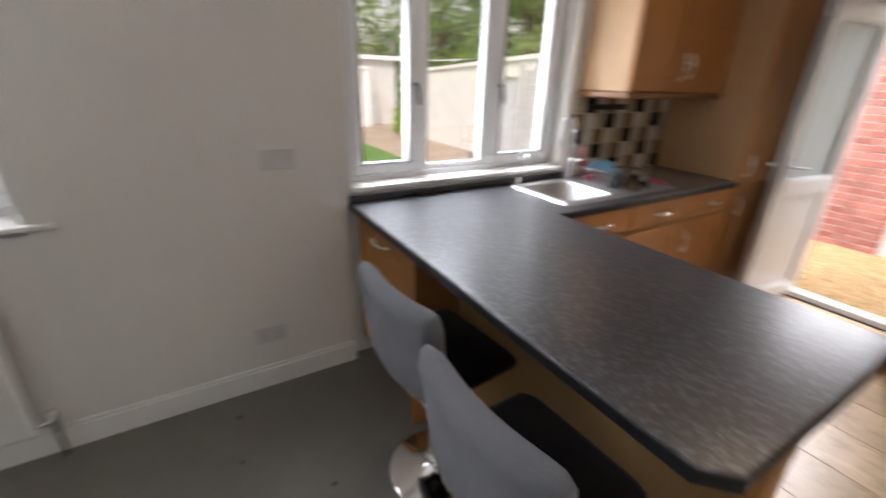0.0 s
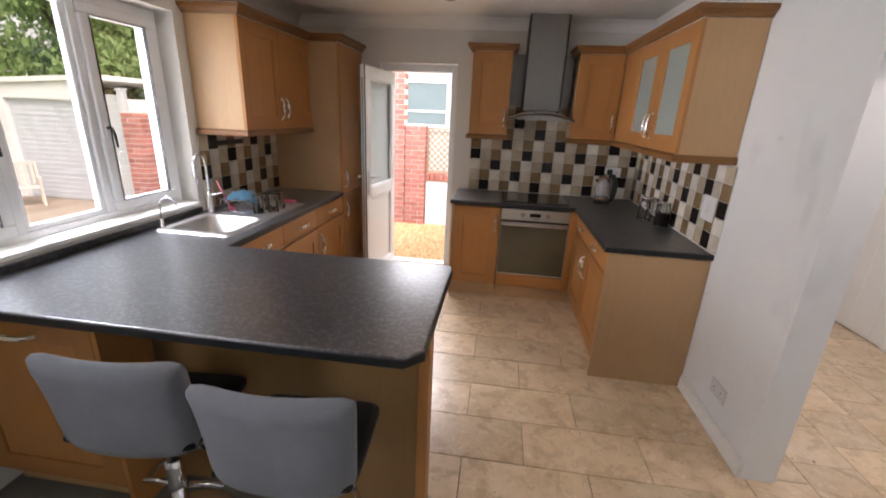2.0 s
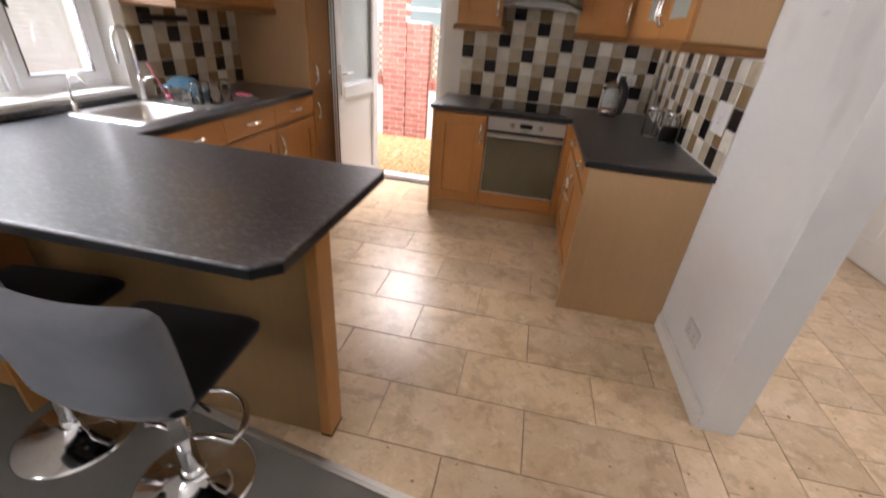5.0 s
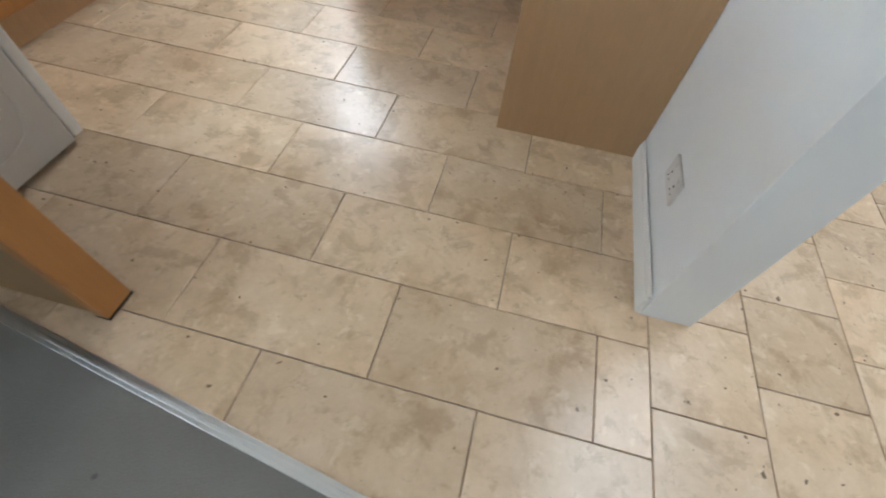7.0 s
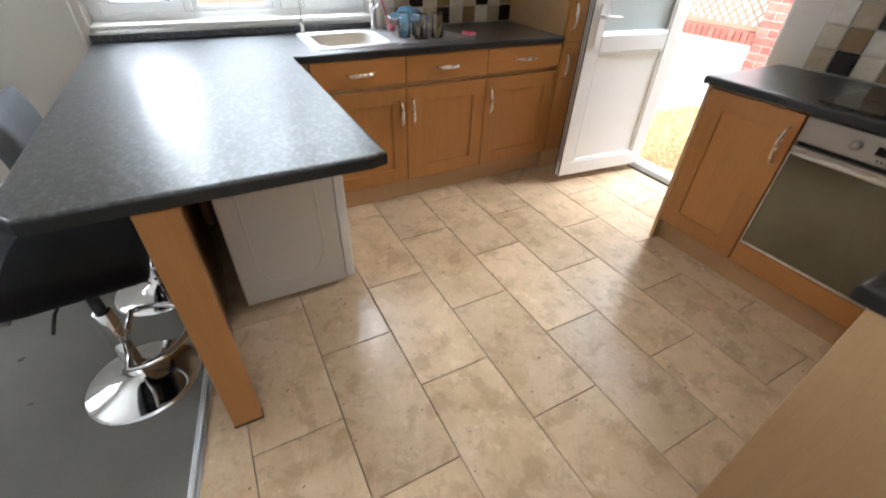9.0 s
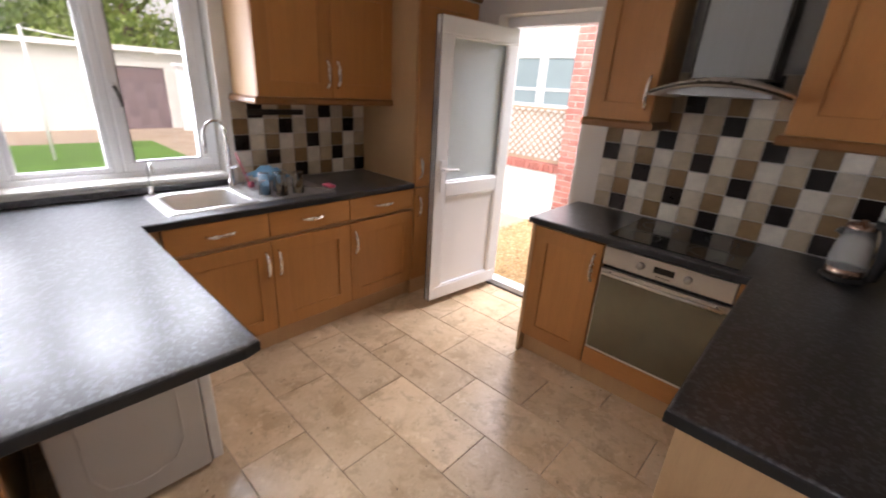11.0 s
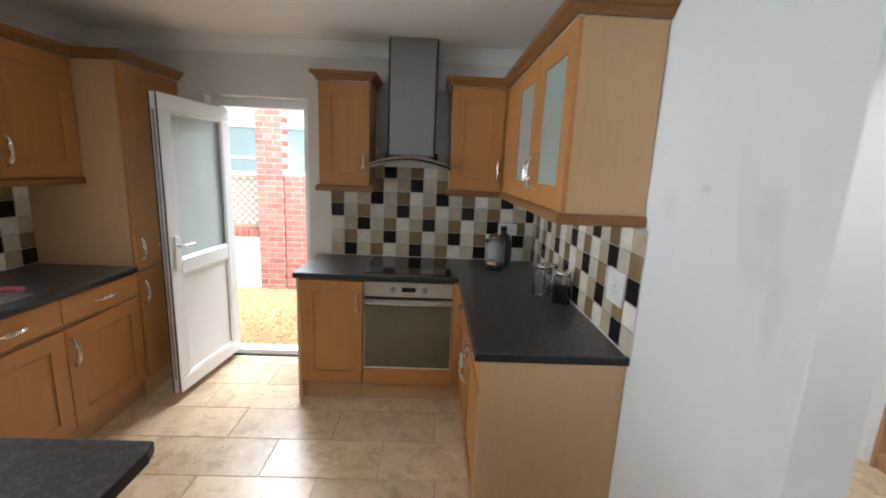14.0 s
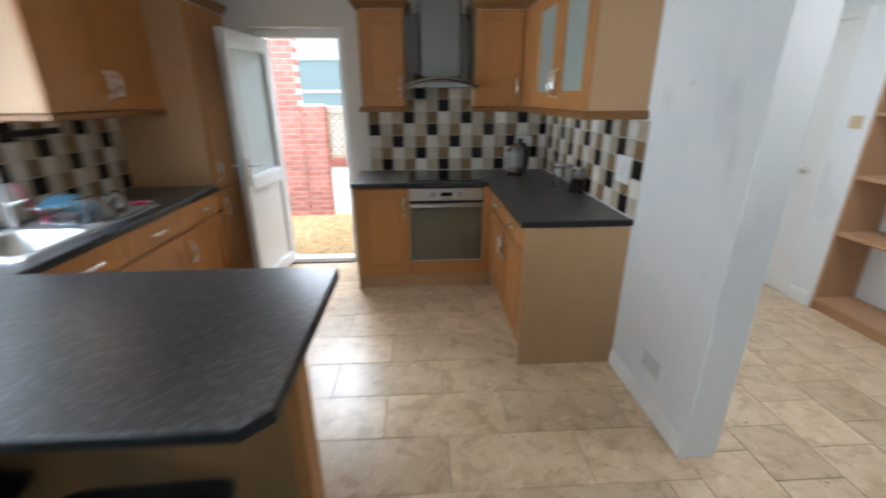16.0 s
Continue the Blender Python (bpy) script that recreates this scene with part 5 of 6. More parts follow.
# ---- bar stools ----
def bar_stool(loc, turn=0):
    s = thing("bar_stool", loc, "grey fabric bar stool on a chrome pedestal", "bar stool", "stools at the breakfast bar")
    x, y, _ = loc
    zs = 0.585
    P = lambda *c: pose(x, y, 0, 0, 0, turn) @ Vector(c)
    part("base", lathe([(0, 0.0), (0.192, 0.0), (0.192, 0.006), (0.18, 0.012), (0.10, 0.030), (0.045, 0.048), (0.036, 0.06), (0.034, 0.085), (0, 0.085)], 48, pose(x, y, 0.001)), M_CHROME, s, "round domed chrome base", True)
    part("column", lathe([(0.0, 0.08), (0.029, 0.08), (0.029, 0.36), (0.024, 0.365), (0.0, 0.365)], 24, pose(x, y, 0)), M_CHROME, s, "", True)
    part("gas_lift", lathe([(0.0, 0.36), (0.019, 0.36), (0.019, 0.52), (0.0, 0.52)], 20, pose(x, y, 0)), M_BLACK, s, "black gas lift", True)
    part("seat_plate", box(x - 0.08, x + 0.08, y - 0.08, y + 0.08, 0.515, 0.53, 0.004), M_BLACK, s)
    ring = [P(0.03, 0.02, 0.22), P(0.11, 0.03, 0.22)] + [P(0.155 * math.cos(a), 0.06 + 0.155 * math.sin(a), 0.215) for a in [radians(-12 + 204 * k / 18) for k in range(19)]] + [P(-0.11, 0.03, 0.22), P(-0.03, 0.02, 0.22)]
    part("footrest", tube(ring, 0.011, 10), M_CHROME, s, "chrome footrest loop", True)
    part("lever", tube([P(0.03, -0.02, 0.51), P(0.14, -0.05, 0.50), P(0.19, -0.06, 0.47)], 0.005), M_BLACK, s, "", True)

    def cushion(prof, half, taper, bulge):
        """A padded slab: prof gives the centre line (y, z), its thickness and its normal; swept across x."""
        bm = bmesh.new()
        nx = 14
        lift = 0.008 if bulge else 0.0
        rows = []
        for (yy, zz, th, (ny, nz)), wide in zip(prof, taper):
            a, b = [], []
            for i in range(nx + 1):
                u = -1 + 2 * i / nx
                e = 1 - abs(u) ** 10 * 0.6
                curve = bulge * u * u
                a.append(bm.verts.new(P(u * half * wide, yy + ny * th * e + curve, zz + nz * th * e + lift * wide ** 8 * u * u)))
                b.append(bm.verts.new(P(u * half * wide, yy - ny * th * e + curve, zz - nz * th * e + lift * wide ** 8 * u * u)))
            rows.append(a + b[::-1])
        n = len(rows[0])
        for p, q in zip(rows, rows[1:]):
            for k in range(n):
                bm.faces.new((p[k], p[(k + 1) % n], q[(k + 1) % n], q[k]))
        bm.faces.new(rows[0][::-1])
        bm.faces.new(rows[-1])
        bmesh.ops.recalc_face_normals(bm, faces=bm.faces[:])
        return bm

    seat = [(0.205, zs - 0.012, 0.006, (0, 1)), (0.20, zs - 0.008, 0.022, (0, 1)), (0.17, zs, 0.034, (0, 1)), (0.05, zs, 0.038, (0, 1)), (-0.08, zs - 0.002, 0.038, (0, 1)), (-0.15, zs, 0.034, (0, 1)), (-0.17, zs, 0.012, (0, 1))]
    part("seat", cushion(seat, 0.215, (0.86, 0.93, 0.99, 1.0, 1.0, 0.98, 0.95), 0.0), M_SEAT, s, "dark charcoal seat pad", True)
    back = [(-0.145, 0.545, 0.010, (1, 0.1)), (-0.155, 0.555, 0.032, (1, 0.1)), (-0.165, 0.60, 0.040, (1, 0.1)), (-0.172, 0.68, 0.041, (1, 0.08)), (-0.180, 0.76, 0.041, (1, 0.1)), (-0.190, 0.83, 0.040, (1, 0.2)), (-0.200, 0.868, 0.037, (1, 0.3)), (-0.206, 0.886, 0.026, (1, 0.35)), (-0.208, 0.892, 0.010, (1, 0.35))]
    part("backrest", cushion(back, 0.229, (0.88, 0.915, 0.94, 0.955, 0.97, 0.99, 1.0, 0.99, 0.97), 0.03), M_GREY, s, "padded grey fabric backrest", True)
    return s


first = bar_stool((1.445, 0.945, 0), 3)
copy_thing(first, pose(0.897, 0.995, 0.0, 0, 0, 2))


# ---- radiator at the side window ----
def radiator():
    r = thing("radiator", (0.06, -0.9, 0.15), "white panel radiator under the side window", "radiator")
    y0, y1 = -1.5, -0.36
    part("panel", box(0.09, 0.107, y0, y1, 0.15, 0.75, 0.006, 2), M_GLOSS, r)
    for k in range(27):
        part("rib", box(0.107, 0.114, y0 + 0.03 + k * 0.04, y0 + 0.052 + k * 0.04, 0.18, 0.72, 0.003), M_GLOSS, r)
    part("top_grille", box(0.075, 0.12, y0, y1, 0.752, 0.765, 0.003), M_GLOSS, r)
    part("bracket", box(0.046, 0.09, y0 + 0.2, y0 + 0.24, 0.2, 0.7), M_GLOSS, r)
    part("valve", join(tube([(0.10, y1, 0.185), (0.10, y1 + 0.05, 0.185)], 0.012), tube([(0.10, y1 + 0.05, 0.14), (0.10, y1 + 0.05, 0.24)], 0.016, 12)), M_CHROME, r, "", True)
    part("pipe", tube([(0.10, y1 + 0.05, 0.0), (0.10, y1 + 0.05, 0.15)], 0.0075), M_COPPER, r, "", True)


radiator()


# ---- hall shelves ----
def hall_shelves():
    s = thing("wall_shelves", (5.25, 2.35, 0), "built-in beech shelves in the hall recess, almost empty", "shelves")
    y0, y1, xf = 1.70, 2.985, 5.105
    part("side_panel", box(xf, 5.415, y1 - 0.022, y1, 0.001, 2.3, 0.002), M_SHELF, s)
    part("side_panel", box(xf, 5.415, y0, y0 + 0.022, 0.001, 2.3, 0.002), M_SHELF, s)
    for z in (0.085, 0.605, 1.005, 1.415, 1.805):
        part("shelf", box(xf, 5.415, y0 + 0.024, y1 - 0.024, z - 0.012, z + 0.012, 0.002), M_SHELF, s)
    part("plinth", box(xf + 0.02, xf + 0.038, y0 + 0.024, y1 - 0.024, 0.001, 0.072), M_SHELF, s)
    out = [(y1 - 0.022, 2.02), (y1 - 0.022, 2.3), (y0 + 0.022, 2.3), (y0 + 0.022, 2.02)] + [((y0 + y1) / 2 - (y1 - y0 - 0.05) / 2 * math.cos(radians(180 * k / 14)), 2.02 + 0.22 * math.sin(radians(180 * k / 14))) for k in range(15)]
    bm = prism([(yy, zz) for yy, zz in out], 0, 0.018)
    for v in bm.verts:
        v.co = (xf - v.co.z + 0.018, v.co.x, v.co.y)
    bmesh.ops.recalc_face_normals(bm, faces=bm.faces[:])
    part("arch", bm, M_SHELF, s, "arched beech head board")


hall_shelves()
single("tool", join(box(5.14, 5.17, 2.40, 2.62, 1.018, 1.03, 0.003), box(5.15, 5.19, 2.62, 2.70, 1.018, 1.045, 0.005)), M_BLACK, "dark hand tool lying on the hall shelf", "tool")
single("leaflet", box(5.13, 5.27, 2.70, 2.80, 1.018, 1.022), M_WHITE, "small white leaflet on the hall shelf", "paper")
socket_plate("socket", facing(5.4195, 1.98, 0.33, "west"), 0.146, "white double socket behind the hall shelves")
socket_plate("light_switch", facing(5.1195, 3.09, 1.36, "west"), 0.086, "cream light switch beside the hall shelves", 0, 0.086, plastic("cream_plastic", (0.62, 0.50, 0.30)))

# ---- the garden and what lies behind the door ----
GZ = -0.15
setting("ground", box(-300, 300, -300, 300, GZ - 0.4, GZ - 0.012), M_GRASS, "rough green ground reaching to the horizon")
setting("lawn", box(-10.2, -1.6, -9, 4.3, GZ - 0.011, GZ + 0.01), M_GRASS, "mown green lawn")
setting("patio_path", join(box(-13.2, -10.25, -9, 9.0, GZ - 0.011, GZ + 0.002), box(-10.25, WOUT, 4.32, 9.0, GZ - 0.011, GZ + 0.0), box(-1.55, WOUT, -9, 4.32, GZ - 0.011, GZ + 0.0)), paint("sandy_paving", (0.40, 0.315, 0.235), 0.85, 0.2, 0.3, 25), "sandy paved path and patio")
setting("gravel_bed", box(WOUT, 4.5, YB + 0.28, 6.66, GZ - 0.011, GZ), M_SAND, "bed of golden gravel")


def gravel():
    rng = random.Random(5)
    verts, faces = [], []
    for _ in range(6500):
        x, y = rng.uniform(-0.25, 2.3), rng.uniform(4.42, 6.58)
        r = rng.uniform(0.008, 0.02)
        b = len(verts)
        a = rng.uniform(0, 6.28)
        z = GZ + r * 0.3
        for k in range(4):
            verts.append((x + r * rng.uniform(0.7, 1.2) * math.cos(a + k * 1.57), y + r * rng.uniform(0.7, 1.2) * math.sin(a + k * 1.57), z))
        verts.append((x, y, z + r * rng.uniform(0.5, 0.8)))
        verts.append((x, y, z - r * 0.6))
        for k in range(4):
            faces.append((b + k, b + (k + 1) % 4, b + 4))
            faces.append((b + (k + 1) % 4, b + k, b + 5))
    me = bpy.data.meshes.new("gravel")
    me.from_pydata(verts, [], faces)
    me.materials.append(M_GRAVEL)
    return tagged(new("gravel", me), "loose golden gravel outside the back door", "gravel", kind="stuff")


gravel()


def brick_pier(name, x0, x1, y0, y1, z1, label):
    """A pier of separate bricks, stretcher bond, on a mortar core."""
    p = thing(name, ((x0 + x1) / 2, (y0 + y1) / 2, GZ), label, "brick pier")
    part("mortar", box(x0 + 0.008, x1 - 0.008, y0 + 0.008, y1 - 0.008, GZ, z1 - 0.005), M_MORTAR, p)
    pitch, bh = 0.075, 0.065
    rows = int((z1 - GZ) / pitch)
    meshes = {}
    for r in range(rows):
        z = GZ + r * pitch + 0.004
        x = x0 - (0.1125 if r % 2 else 0)
        while x < x1 - 0.02:
            a, b = max(x, x0), min(x + 0.215, x1)
            x += 0.225
            if b - a < 0.03:
                continue
            key = round(b - a, 3)
            if key not in meshes:
                meshes[key] = mesh_of("brick", box(0, key, 0, y1 - y0, 0, bh, 0.004), M_BRICK)
            piece("brick", meshes[key], p, pose(a, y0, z))
    return p


brick_pier("brick_pier", 0.16, 0.50, 6.48, 6.70, 2.62, "tall red brick pier beside the side passage")
brick_pier("brick_pier", 0.505, 0.83, 6.50, 6.70, 1.45, "lower red brick pier with flat top")
brick_pier("brick_pier", -3.72, -3.40, 5.75, 5.97, 1.45, "red brick pier at the end of the garden fence")


def garden_wall(x0, x1):
    w = thing("garden_wall", ((x0 + x1) / 2, 6.67, GZ), "low white rendered wall with brick coping and trellis", "garden wall", "low walls by the passage")
    part("wall", box(x0, x1, 6.56, 6.70, GZ, 0.575, 0.004), M_RENDER, w)
    n = int((x1 - x0) / 0.075)
    me = mesh_of("brick", box(0, 0.066, 0, 0.20, 0, 0.11, 0.004), M_BRICK)
    for k in range(n):
        piece("brick", me, w, pose(x0 + k * 0.075, 6.53, 0.577))
    t = thing("trellis", ((x0 + x1) / 2, 6.63, 0.69), "weathered diamond trellis panel on the low wall", "trellis", "trellis panels")
    z0, z1 = 0.70, 1.40
    part("frame", join(box(x0, x1, 6.615, 6.645, z0 - 0.008, z0 + 0.03), box(x0, x1, 6.615, 6.645, z1 - 0.03, z1), box(x0, x0 + 0.03, 6.615, 6.645, z0 + 0.03, z1 - 0.03), box(x1 - 0.03, x1, 6.615, 6.645, z0 + 0.03, z1 - 0.03)), M_TRELLIS, t)
    h = z1 - z0 - 0.04
    meshes = {}
    k = 0
    while x0 - h + k * 0.1 < x1:
        s0 = x0 - h + k * 0.1
        k += 1
        lo, hi = max(0.0, x0 + 0.02 - s0), min(h, x1 - 0.02 - s0)
        if hi - lo < 0.05:
            continue
        ln = round((hi - lo) * 1.414, 2)
        if ln not in meshes:
            meshes[ln] = mesh_of("slat", box(-0.009, 0.009, 0, 0.008, 0, ln), M_TRELLIS)
        piece("slat", meshes[ln], t, pose(s0 + lo, 6.616, z0 + 0.02 + lo, 0, 45, 0))
        piece("slat", meshes[ln], t, pose(x0 + x1 - s0 - lo, 6.628, z0 + 0.02 + lo, 0, -45, 0))
    return w


garden_wall(-2.4, 0.15)
garden_wall(0.84, 2.9)


def neighbour_house():
    h = thing("house", (0, 10.2, GZ), "white rendered house across the passage", "house")
    part("wall", box(-6, 5, 9.1, 15, GZ, 5.2), M_RENDER, h)
    bm = bmesh.new()
    v = [bm.verts.new(c) for c in ((-6.3, 8.8, 5.1), (5.3, 8.8, 5.1), (5.3, 15.3, 5.1), (-6.3, 15.3, 5.1), (-6.3, 12, 7.8), (5.3, 12, 7.8))]
    for f in ((0, 1, 5, 4), (2, 3, 4, 5), (0, 4, 3), (1, 2, 5), (0, 3, 2, 1)):
        bm.faces.new([v[k] for k in f])
    part("roof", bm, paint("clay_roof", (0.25, 0.10, 0.07), 0.85, 0.2), h)
    for x0, x1 in ((-2.5, -1.85), (-1.8, -0.8), (-0.45, 0.85)):
        w = part("window", join(box(x0, x1, 9.06, 9.099, 1.32, 1.38, 0.005), box(x0, x1, 9.06, 9.099, 2.2, 2.27, 0.005), box(x0, x0 + 0.06, 9.06, 9.099, 1.38, 2.2), box(x1 - 0.06, x1, 9.06, 9.099, 1.38, 2.2), box(x0 + 0.06, x1 - 0.06, 9.07, 9.099, 1.62, 1.67)), M_UPVC, h)
        part("pane", box(x0 + 0.05, x1 - 0.05, 9.085, 9.098, 1.37, 2.21), M_BLIND, w, "pale blue grey glass")
        part("sill", box(x0 - 0.05, x1 + 0.05, 9.03, 9.099, 1.25, 1.318, 0.005), M_UPVC, w)


M_BLIND = paint("pale_glazing", (0.27, 0.36, 0.38), 0.15, 0.06, 0.0)
neighbour_house()


def garage():
    g = thing("garage", (-13.5, 4.5, GZ), "white flat roofed garage with a mauve grey door", "garage")
    part("wall", join(box(-16, -12.95, -1, 3.75, GZ, 2.02), box(-16, -12.95, 5.55, 7.2, GZ, 2.02), box(-16, -12.95, 3.75, 5.55, 1.62, 2.02), box(-16, -13.3, 3.75, 5.55, GZ, 1.62)), M_RENDER, g)
    d = part("door", box(-13.05, -13.0, 3.76, 5.54, GZ, 1.61), M_GREYDOOR, g, "mauve grey up-and-over door")
    for k in range(9):
        part("rib", box(-13.0, -12.985, 3.84 + k * 0.19, 3.98 + k * 0.19, GZ + 0.05, 1.57, 0.004), M_GREYDOOR, d)
    part("roof", box(-16.2, -12.75, -1.2, 7.4, 2.021, 2.16, 0.01), M_UPVC, g, "white roof fascia")


garage()


def outbuilding():
    b = thing("outbuilding", (-6, 6.6, GZ), "white rendered outbuilding with a grey sheet door", "outbuilding")
    part("wall", join(box(-9.5, -6.45, 6.3, 8.6, GZ, 1.62), box(-5.05, -4.62, 6.3, 8.6, GZ, 1.62), box(-6.45, -5.05, 6.42, 8.6, GZ, 1.58), box(-6.45, -5.05, 6.3, 8.6, 1.56, 1.62)), M_RENDER, b)
    bm = prism([(-9.6, 6.25), (-4.55, 6.25), (-4.55, 8.7), (-9.6, 8.7)], 1.62, 1.7)
    for v in bm.verts:
        v.co.z += (v.co.x + 9.6) * 0.055
    part("roof", bm, M_RENDER, b, "sloping white roof edge")
    part("gable", join(*[box(-9.5 + k * 0.488, -9.5 + (k + 1) * 0.488 - 0.001, 6.31, 6.41, 1.60, 1.64 + k * 0.027) for k in range(10)]), M_RENDER, b)
    d = part("door", box(-6.44, -5.06, 6.37, 6.41, GZ + 0.01, 1.555), M_CORR, b, "pale grey ribbed sheet door")
    for k in range(20):
        part("rib", box(-6.43, -5.07, 6.363, 6.369, GZ + 0.03 + k * 0.083, GZ + 0.07 + k * 0.083, 0.004), M_CORR, d)


outbuilding()


def fence(x0, x1, y, z1):
    f = thing("fence", ((x0 + x1) / 2, y, GZ), "weathered grey board fence with posts", "fence")
    for x in (x0, x1 - 0.09):
        part("post", join(box(x, x + 0.09, y - 0.05, y + 0.05, GZ, z1 + 0.06, 0.006), box(x - 0.012, x + 0.102, y - 0.062, y + 0.062, z1 + 0.06, z1 + 0.09, 0.008)), M_FENCE, f)
    n = int((z1 - GZ) / 0.12)
    me = mesh_of("board", box(0, x1 - x0 - 0.18, 0, 0.018, 0, 0.125, 0.003), M_FENCE)
    for k in range(n):
        piece("board", me, f, pose(x0 + 0.09, y + 0.01, GZ + 0.02 + k * 0.12, 6, 0, 0))


fence(-4.55, -3.75, 5.92, 1.68)
single("garden_wall", join(box(-16, -9.6, 9.0, 9.2, GZ, 1.05), box(-16, -9.55, 8.97, 9.23, 1.05, 1.12, 0.01)), M_RENDER, "low white rendered garden wall", "garden wall")
single("garden_post", join(box(-12.4, -12.18, 5.68, 5.9, GZ, 1.68, 0.01), box(-12.45, -12.13, 5.63, 5.95, 1.68, 1.78, 0.015)), M_UPVC, "white garden post with a cap", "post")


def garden_chair(x, y, rz):
    c = thing("garden_chair", (x, y, GZ), "pale wooden garden armchair on the patio", "garden chair")
    m = pose(x, y, GZ, 0, 0, rz) @ Matrix.Scale(0.74, 4)
    for sx in (-0.26, 0.26):
        part("leg", moved(box(sx - 0.025, sx + 0.025, -0.25, -0.20, 0, 0.62, 0.004), m), M_PALEWOOD, c)
        part("leg", moved(box(sx - 0.025, sx + 0.025, 0.20, 0.25, 0, 0.95, 0.004), m), M_PALEWOOD, c)
        part("armrest", moved(box(sx - 0.035, sx + 0.035, -0.28, 0.22, 0.62, 0.65, 0.004), m), M_PALEWOOD, c)
    for k in range(5):
        part("seat_slat", moved(box(-0.24, 0.24, -0.24 + k * 0.095, -0.165 + k * 0.095, 0.40, 0.42, 0.003), m), M_PALEWOOD, c)
        part("back_slat", moved(box(-0.22 + k * 0.095, -0.16 + k * 0.095, 0.21, 0.23, 0.45, 0.92, 0.003), m), M_PALEWOOD, c)
    part("top_rail", moved(box(-0.235, 0.235, 0.205, 0.245, 0.90, 0.96, 0.004), m), M_PALEWOOD, c)


garden_chair(-5.75, 5.75, 55)


def washing_line():
    w = thing("washing_line", (-8.0, 5.0, GZ), "white washing line with pegs strung between two poles", "washing line")
    ends = ((-8.0, 2.2), (-8.2, 8.2))
    for x, y in ends:
        part("pole", lathe([(0, 0), (0.024, 0), (0.022, 2.3), (0, 2.31)], 12, pose(x, y, GZ)), M_UPVC, w, "", True)
    sag = [(-8.0 - 0.2 * k / 12, 2.2 + 6.0 * k / 12, GZ + 2.26 - 0.22 * (1 - (k / 6 - 1) ** 2)) for k in range(13)]
    part("line", tube(sag, 0.012, 6), M_UPVC, w, "white plastic cord", True)
    for k in (4, 5, 6, 9):
        x, y, z = sag[k]
        part("peg", box(x - 0.012, x + 0.012, y - 0.03, y + 0.03, z - 0.06, z + 0.03, 0.004), M_UPVC, w)


washing_line()


def garden_table(x, y):
    t = thing("garden_table", (x, y, GZ), "dark slatted garden table on the patio", "garden table")
    for k in range(7):
        part("slat", box(x - 0.6, x + 0.6, y - 0.34 + k * 0.1, y - 0.25 + k * 0.1, GZ + 0.40, GZ + 0.43, 0.003), M_FENCE, t)
    for sx in (-0.52, 0.52):
        for sy in (-0.28, 0.28):
            part("leg", box(x + sx - 0.03, x + sx + 0.03, y + sy - 0.03, y + sy + 0.03, GZ, GZ + 0.40, 0.003), M_DARKMETAL, t)


garden_table(-8.6, 7.3)


def tree(name, x, y, h, r, mat, label, trunk=0.12, base=0.3, leaves=5200, size=0.13, droop=0.0, cone=False, seed=1):
    """A tapered trunk with limbs, and a crown of many leaf cards in uneven clumps."""
    rng = random.Random(seed)
    t = thing(name, (x, y, GZ), label, "tree" if h > 2.2 else "bush")
    zc = GZ + h * base
    limbs = [tube([(x, y, GZ), (x + 0.03, y, GZ + h * 0.3), (x - 0.02, y + 0.03, GZ + h * 0.6), (x, y, GZ + h * 0.92)], [trunk, trunk * 0.8, trunk * 0.5, trunk * 0.15], 8)]
    clumps = []
    for k in range(34):
        a, f = rng.uniform(0, 6.283), rng.uniform(0.0, 1.0)
        zz = zc + (GZ + h - zc) * f
        wide = (1 - f) ** 0.8 if cone else math.sqrt(max(0.06, 1 - (2 * f - 0.9) ** 2 * 0.9))
        d = r * wide * rng.uniform(0.35, 0.95)
        p = Vector((x + d * math.cos(a), y + d * math.sin(a), zz - droop * d * rng.random()))
        clumps.append((p, r * rng.uniform(0.2, 0.42) * (0.5 + 0.5 * wide)))
        if k < 12:
            limbs.append(tube([(x, y, max(GZ + 0.2, zz - 0.25 * h)), ((x + p.x) / 2, (y + p.y) / 2, zz - 0.08 * h), tuple(p)], [trunk * 0.35, trunk * 0.22, trunk * 0.06], 6))
    part("trunk", join(*limbs), M_BARK, t, "brown tapered trunk with limbs", True)
    verts, faces = [], []
    for k in range(leaves):
        p, cr = clumps[k % len(clumps)]
        d = Vector((rng.gauss(0, 1), rng.gauss(0, 1), rng.gauss(0, 1))).normalized() * cr * rng.uniform(0.5, 1.05)
        q = p + d
        if droop:
            q.z -= droop * rng.random() * 1.6
        q.z = max(q.z, GZ + 0.05)
        s = size * rng.uniform(0.5, 1.2)
        e = Euler((rng.uniform(0, 6.28), rng.uniform(0, 6.28), rng.uniform(0, 6.28))).to_matrix()
        b = len(verts)
        for c in ((-0.5, 0, 0), (0, -0.28, 0.06), (0.6, 0, 0), (0, 0.28, 0.06)):
            verts.append(q + e @ (Vector(c) * s))
        faces.append((b, b + 1, b + 2, b + 3))
    me = bpy.data.meshes.new("crown")
    me.from_pydata(verts, [], faces)
    me.materials.append(mat)
    ob = new("crown", me)
    ob.parent = t
    ob.matrix_parent_inverse = Matrix.Translation(-t.location)
    return t


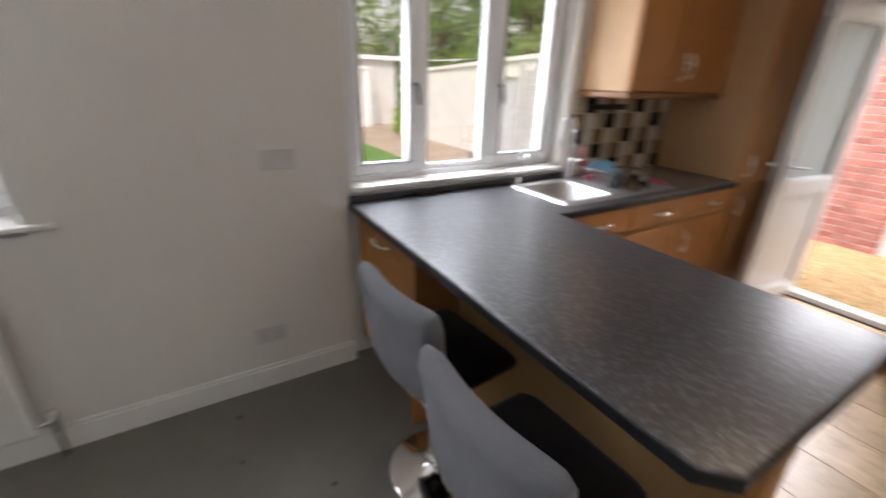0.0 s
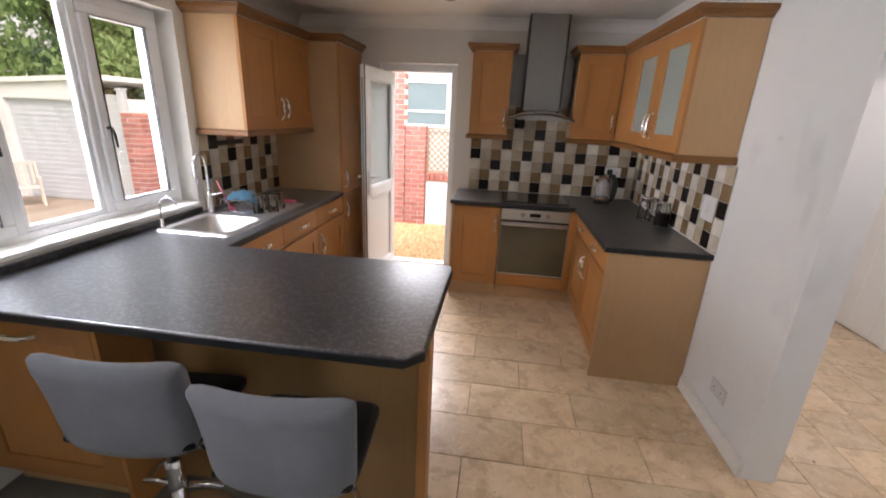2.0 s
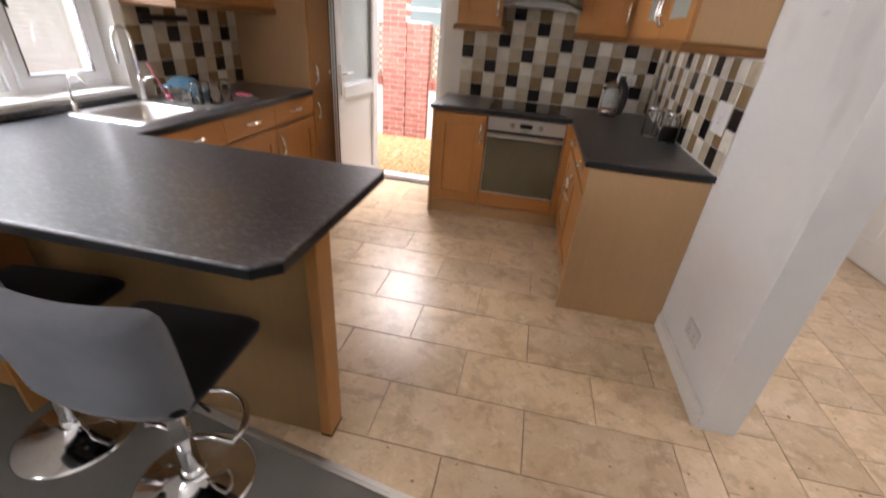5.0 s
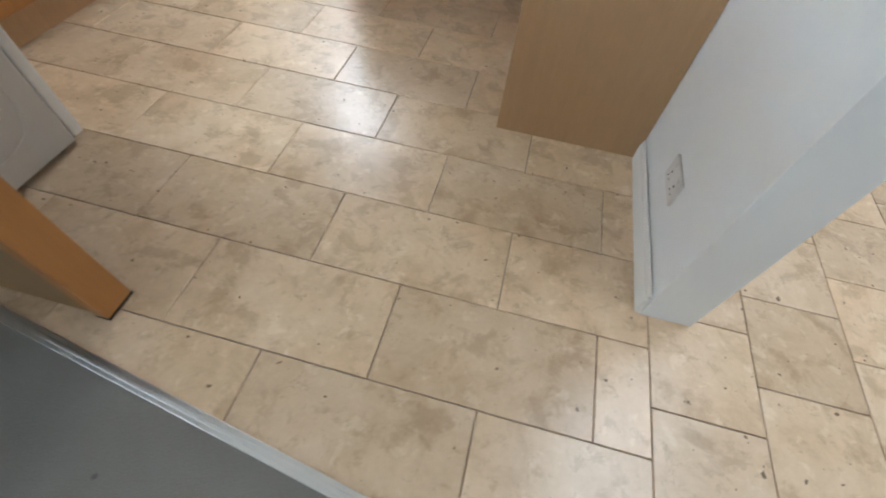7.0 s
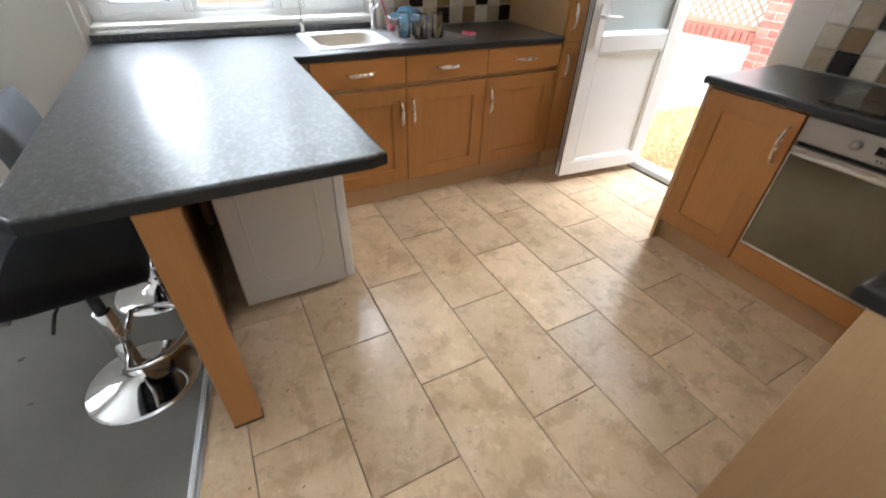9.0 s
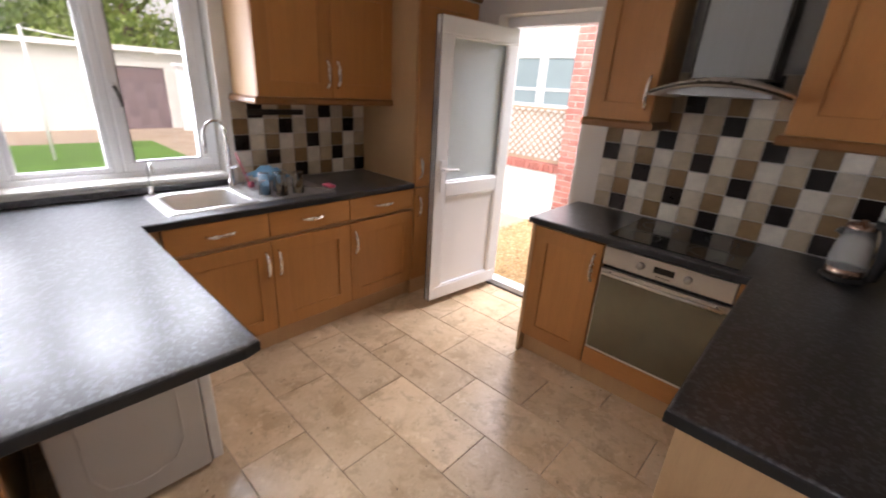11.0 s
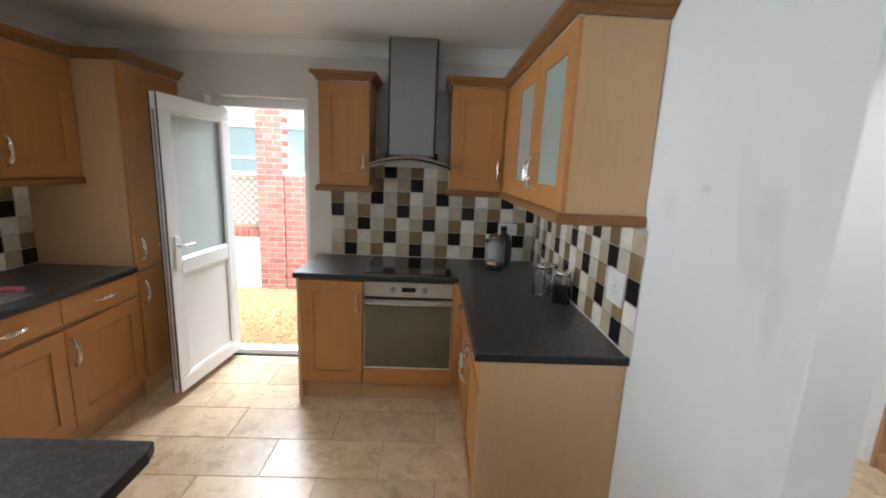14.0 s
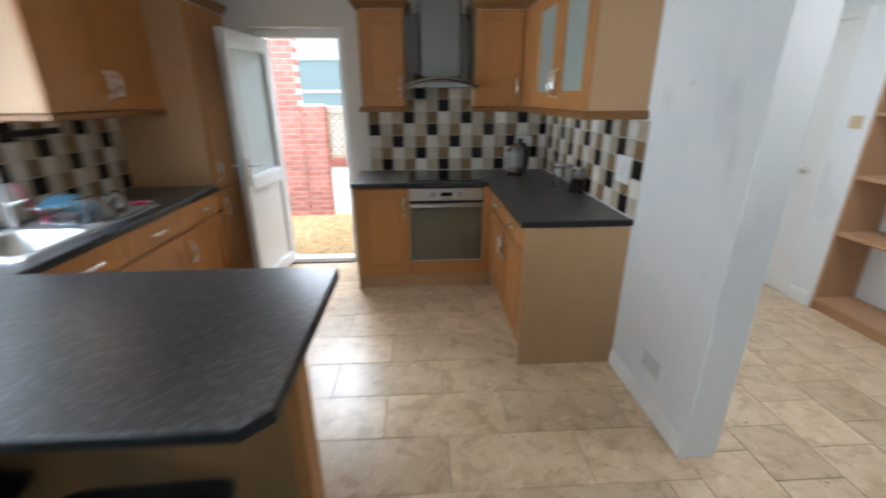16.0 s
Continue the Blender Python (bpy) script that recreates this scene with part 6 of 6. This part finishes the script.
tree("tree", -7.2, 8.4, 3.9, 1.7, M_LEAF, "broad light green tree behind the outbuilding", seed=3, base=0.25, leaves=9000, size=0.16)
tree("conifer", -6.2, 12.4, 6.6, 2.4, M_PINE, "tall dark conifer beyond the fence", 0.2, 0.08, 9000, 0.24, cone=True, seed=4)
tree("conifer", -11.5, 13.5, 7.4, 2.9, M_PINE, "tall dark conifer beyond the garden wall", 0.22, 0.08, 9000, 0.26, cone=True, seed=5)
tree("conifer", -3.6, 13.2, 6.4, 2.2, M_PINE, "dark conifer rising behind the brick pier", 0.2, 0.08, 8000, 0.24, cone=True, seed=6)
tree("shrub", -11.6, 9.9, 2.6, 1.3, M_LIME, "lime green shrub above the white wall", 0.06, 0.2, 5000, 0.13, seed=7)
tree("willow", -17.5, 5.8, 7.4, 4.2, M_WILLOW, "large drooping willow beyond the garage", 0.3, 0.35, 12000, 0.26, 1.0, seed=8)
tree("tree", -17.0, 11.5, 7.2, 3.4, M_LEAF, "leafy green tree beyond the garden wall", 0.22, 0.25, 9000, 0.24, seed=9)
tree("tree", -18.5, 0.5, 7.2, 3.6, M_LEAF, "leafy green tree behind the garage", 0.22, 0.25, 9000, 0.24, seed=10)
tree("tree", -15.5, 16.5, 7.8, 3.6, M_LEAF, "tall leafy tree in the far corner", 0.22, 0.2, 9000, 0.26, seed=12)
tree("shrub", -9.6, 6.0, 0.75, 0.6, M_LIME, "low light green bush by the path", 0.03, 0.2, 2500, 0.08, seed=11)

# ---- wall tiles, piece by piece ----
PT, GAP = 0.1, 0.004
TILE_MESH = [mesh_of("tile", box(0, PT - GAP, -0.008, 0, 0, PT - GAP, 0.0025, 1), m) for m in TILE_MATS]


def tiled(name, label, way, x, y, z, cols, rows, shift=0, keep=None, bed=None):
    """Tiles in the frame of a wall; x, y: its left lower corner as one faces it."""
    m = facing(x, y, z, way)
    s = new(name)
    s.location = m.translation
    tagged(s, label, kind="structure")
    w, h = cols * PT, rows * PT
    if bed:
        for k, b in enumerate(bed):
            part("grout", moved(box(b[0], b[1], -0.004, -0.0005, b[2], b[3]), m), M_TGROUT, s)
    else:
        part("grout", moved(box(0, w, -0.004, -0.0005, 0, h), m), M_TGROUT, s)
    for c in range(cols):
        for r in range(rows):
            if keep and not keep(c, r):
                continue
            k = (c + shift - 3 * r) % 5
            piece("tile", TILE_MESH[k], s, m @ pose(c * PT + GAP / 2, -0.004, r * PT + GAP / 2))
    return s


tiled("wall_tiles_back", "glazed wall tiles in cream, beige, brown and near black", "south", 1.712, YB, 0.914, 16, 8, 0, lambda c, r: r < 5 or 3 <= c <= 8 or (r < 6 and 3 <= c <= 8), [(0, 1.573, 0, 0.5), (0.336, 0.88, 0.5, 0.8)])
tiled("wall_tiles_return", "glazed wall tiles in cream, beige, brown and near black", "west", XR, 4.078, 0.914, 17, 5, 1)
tiled("wall_tiles_sink", "glazed wall tiles in cream, beige, brown and near black", "east", 0.0, 2.505, 0.914, 10, 5, 2)

# ---- floor tiles, piece by piece ----
floor = new("floor")
tagged(floor, "honed travertine floor tiles with dark narrow joints", kind="structure")


def floor_tile(meshes, x0, x1, y0, y1):
    j = 0.0017
    w, d = round(x1 - x0 - 2 * j, 3), round(y1 - y0 - 2 * j, 3)
    if w < 0.012 or d < 0.012:
        return
    if (w, d) not in meshes:
        meshes[w, d] = mesh_of("tile", box(0, w, 0, d, -0.012, 0, 0.0018), M_TRAV)
    piece("tile", meshes[w, d], floor, pose(x0 + j, y0 + j, random.uniform(-0.0004, 0.0004)))


cut = {}
TL, TW, ROW0, XEND = 0.61, 0.305, 1.262, 3.312
for r in range(-2, 10):
    y0, y1 = ROW0 + r * TW, ROW0 + (r + 1) * TW
    y0, y1 = max(y0, 0.74), min(y1, YB + 0.1)
    x = (2.246 if r % 2 else 2.550) - 5 * TL
    while x < XEND:
        a, b = max(x, 0.0), min(x + TL, XEND)
        x += TL
        if b > a and y1 > y0:
            floor_tile(cut, a, b, y0, y1)
col = 0
x = XEND
while x < 5.42:
    y = -1.7 + (0.187 if col % 2 else 0.045)
    while y < YB:
        a, b = max(y, 0.72 if x < XR2 else -1.7), min(y + TW, YB)
        y += TW
        if b > a:
            floor_tile(cut, x, min(x + TW, 5.42), a, b)
    x += TW
    col += 1
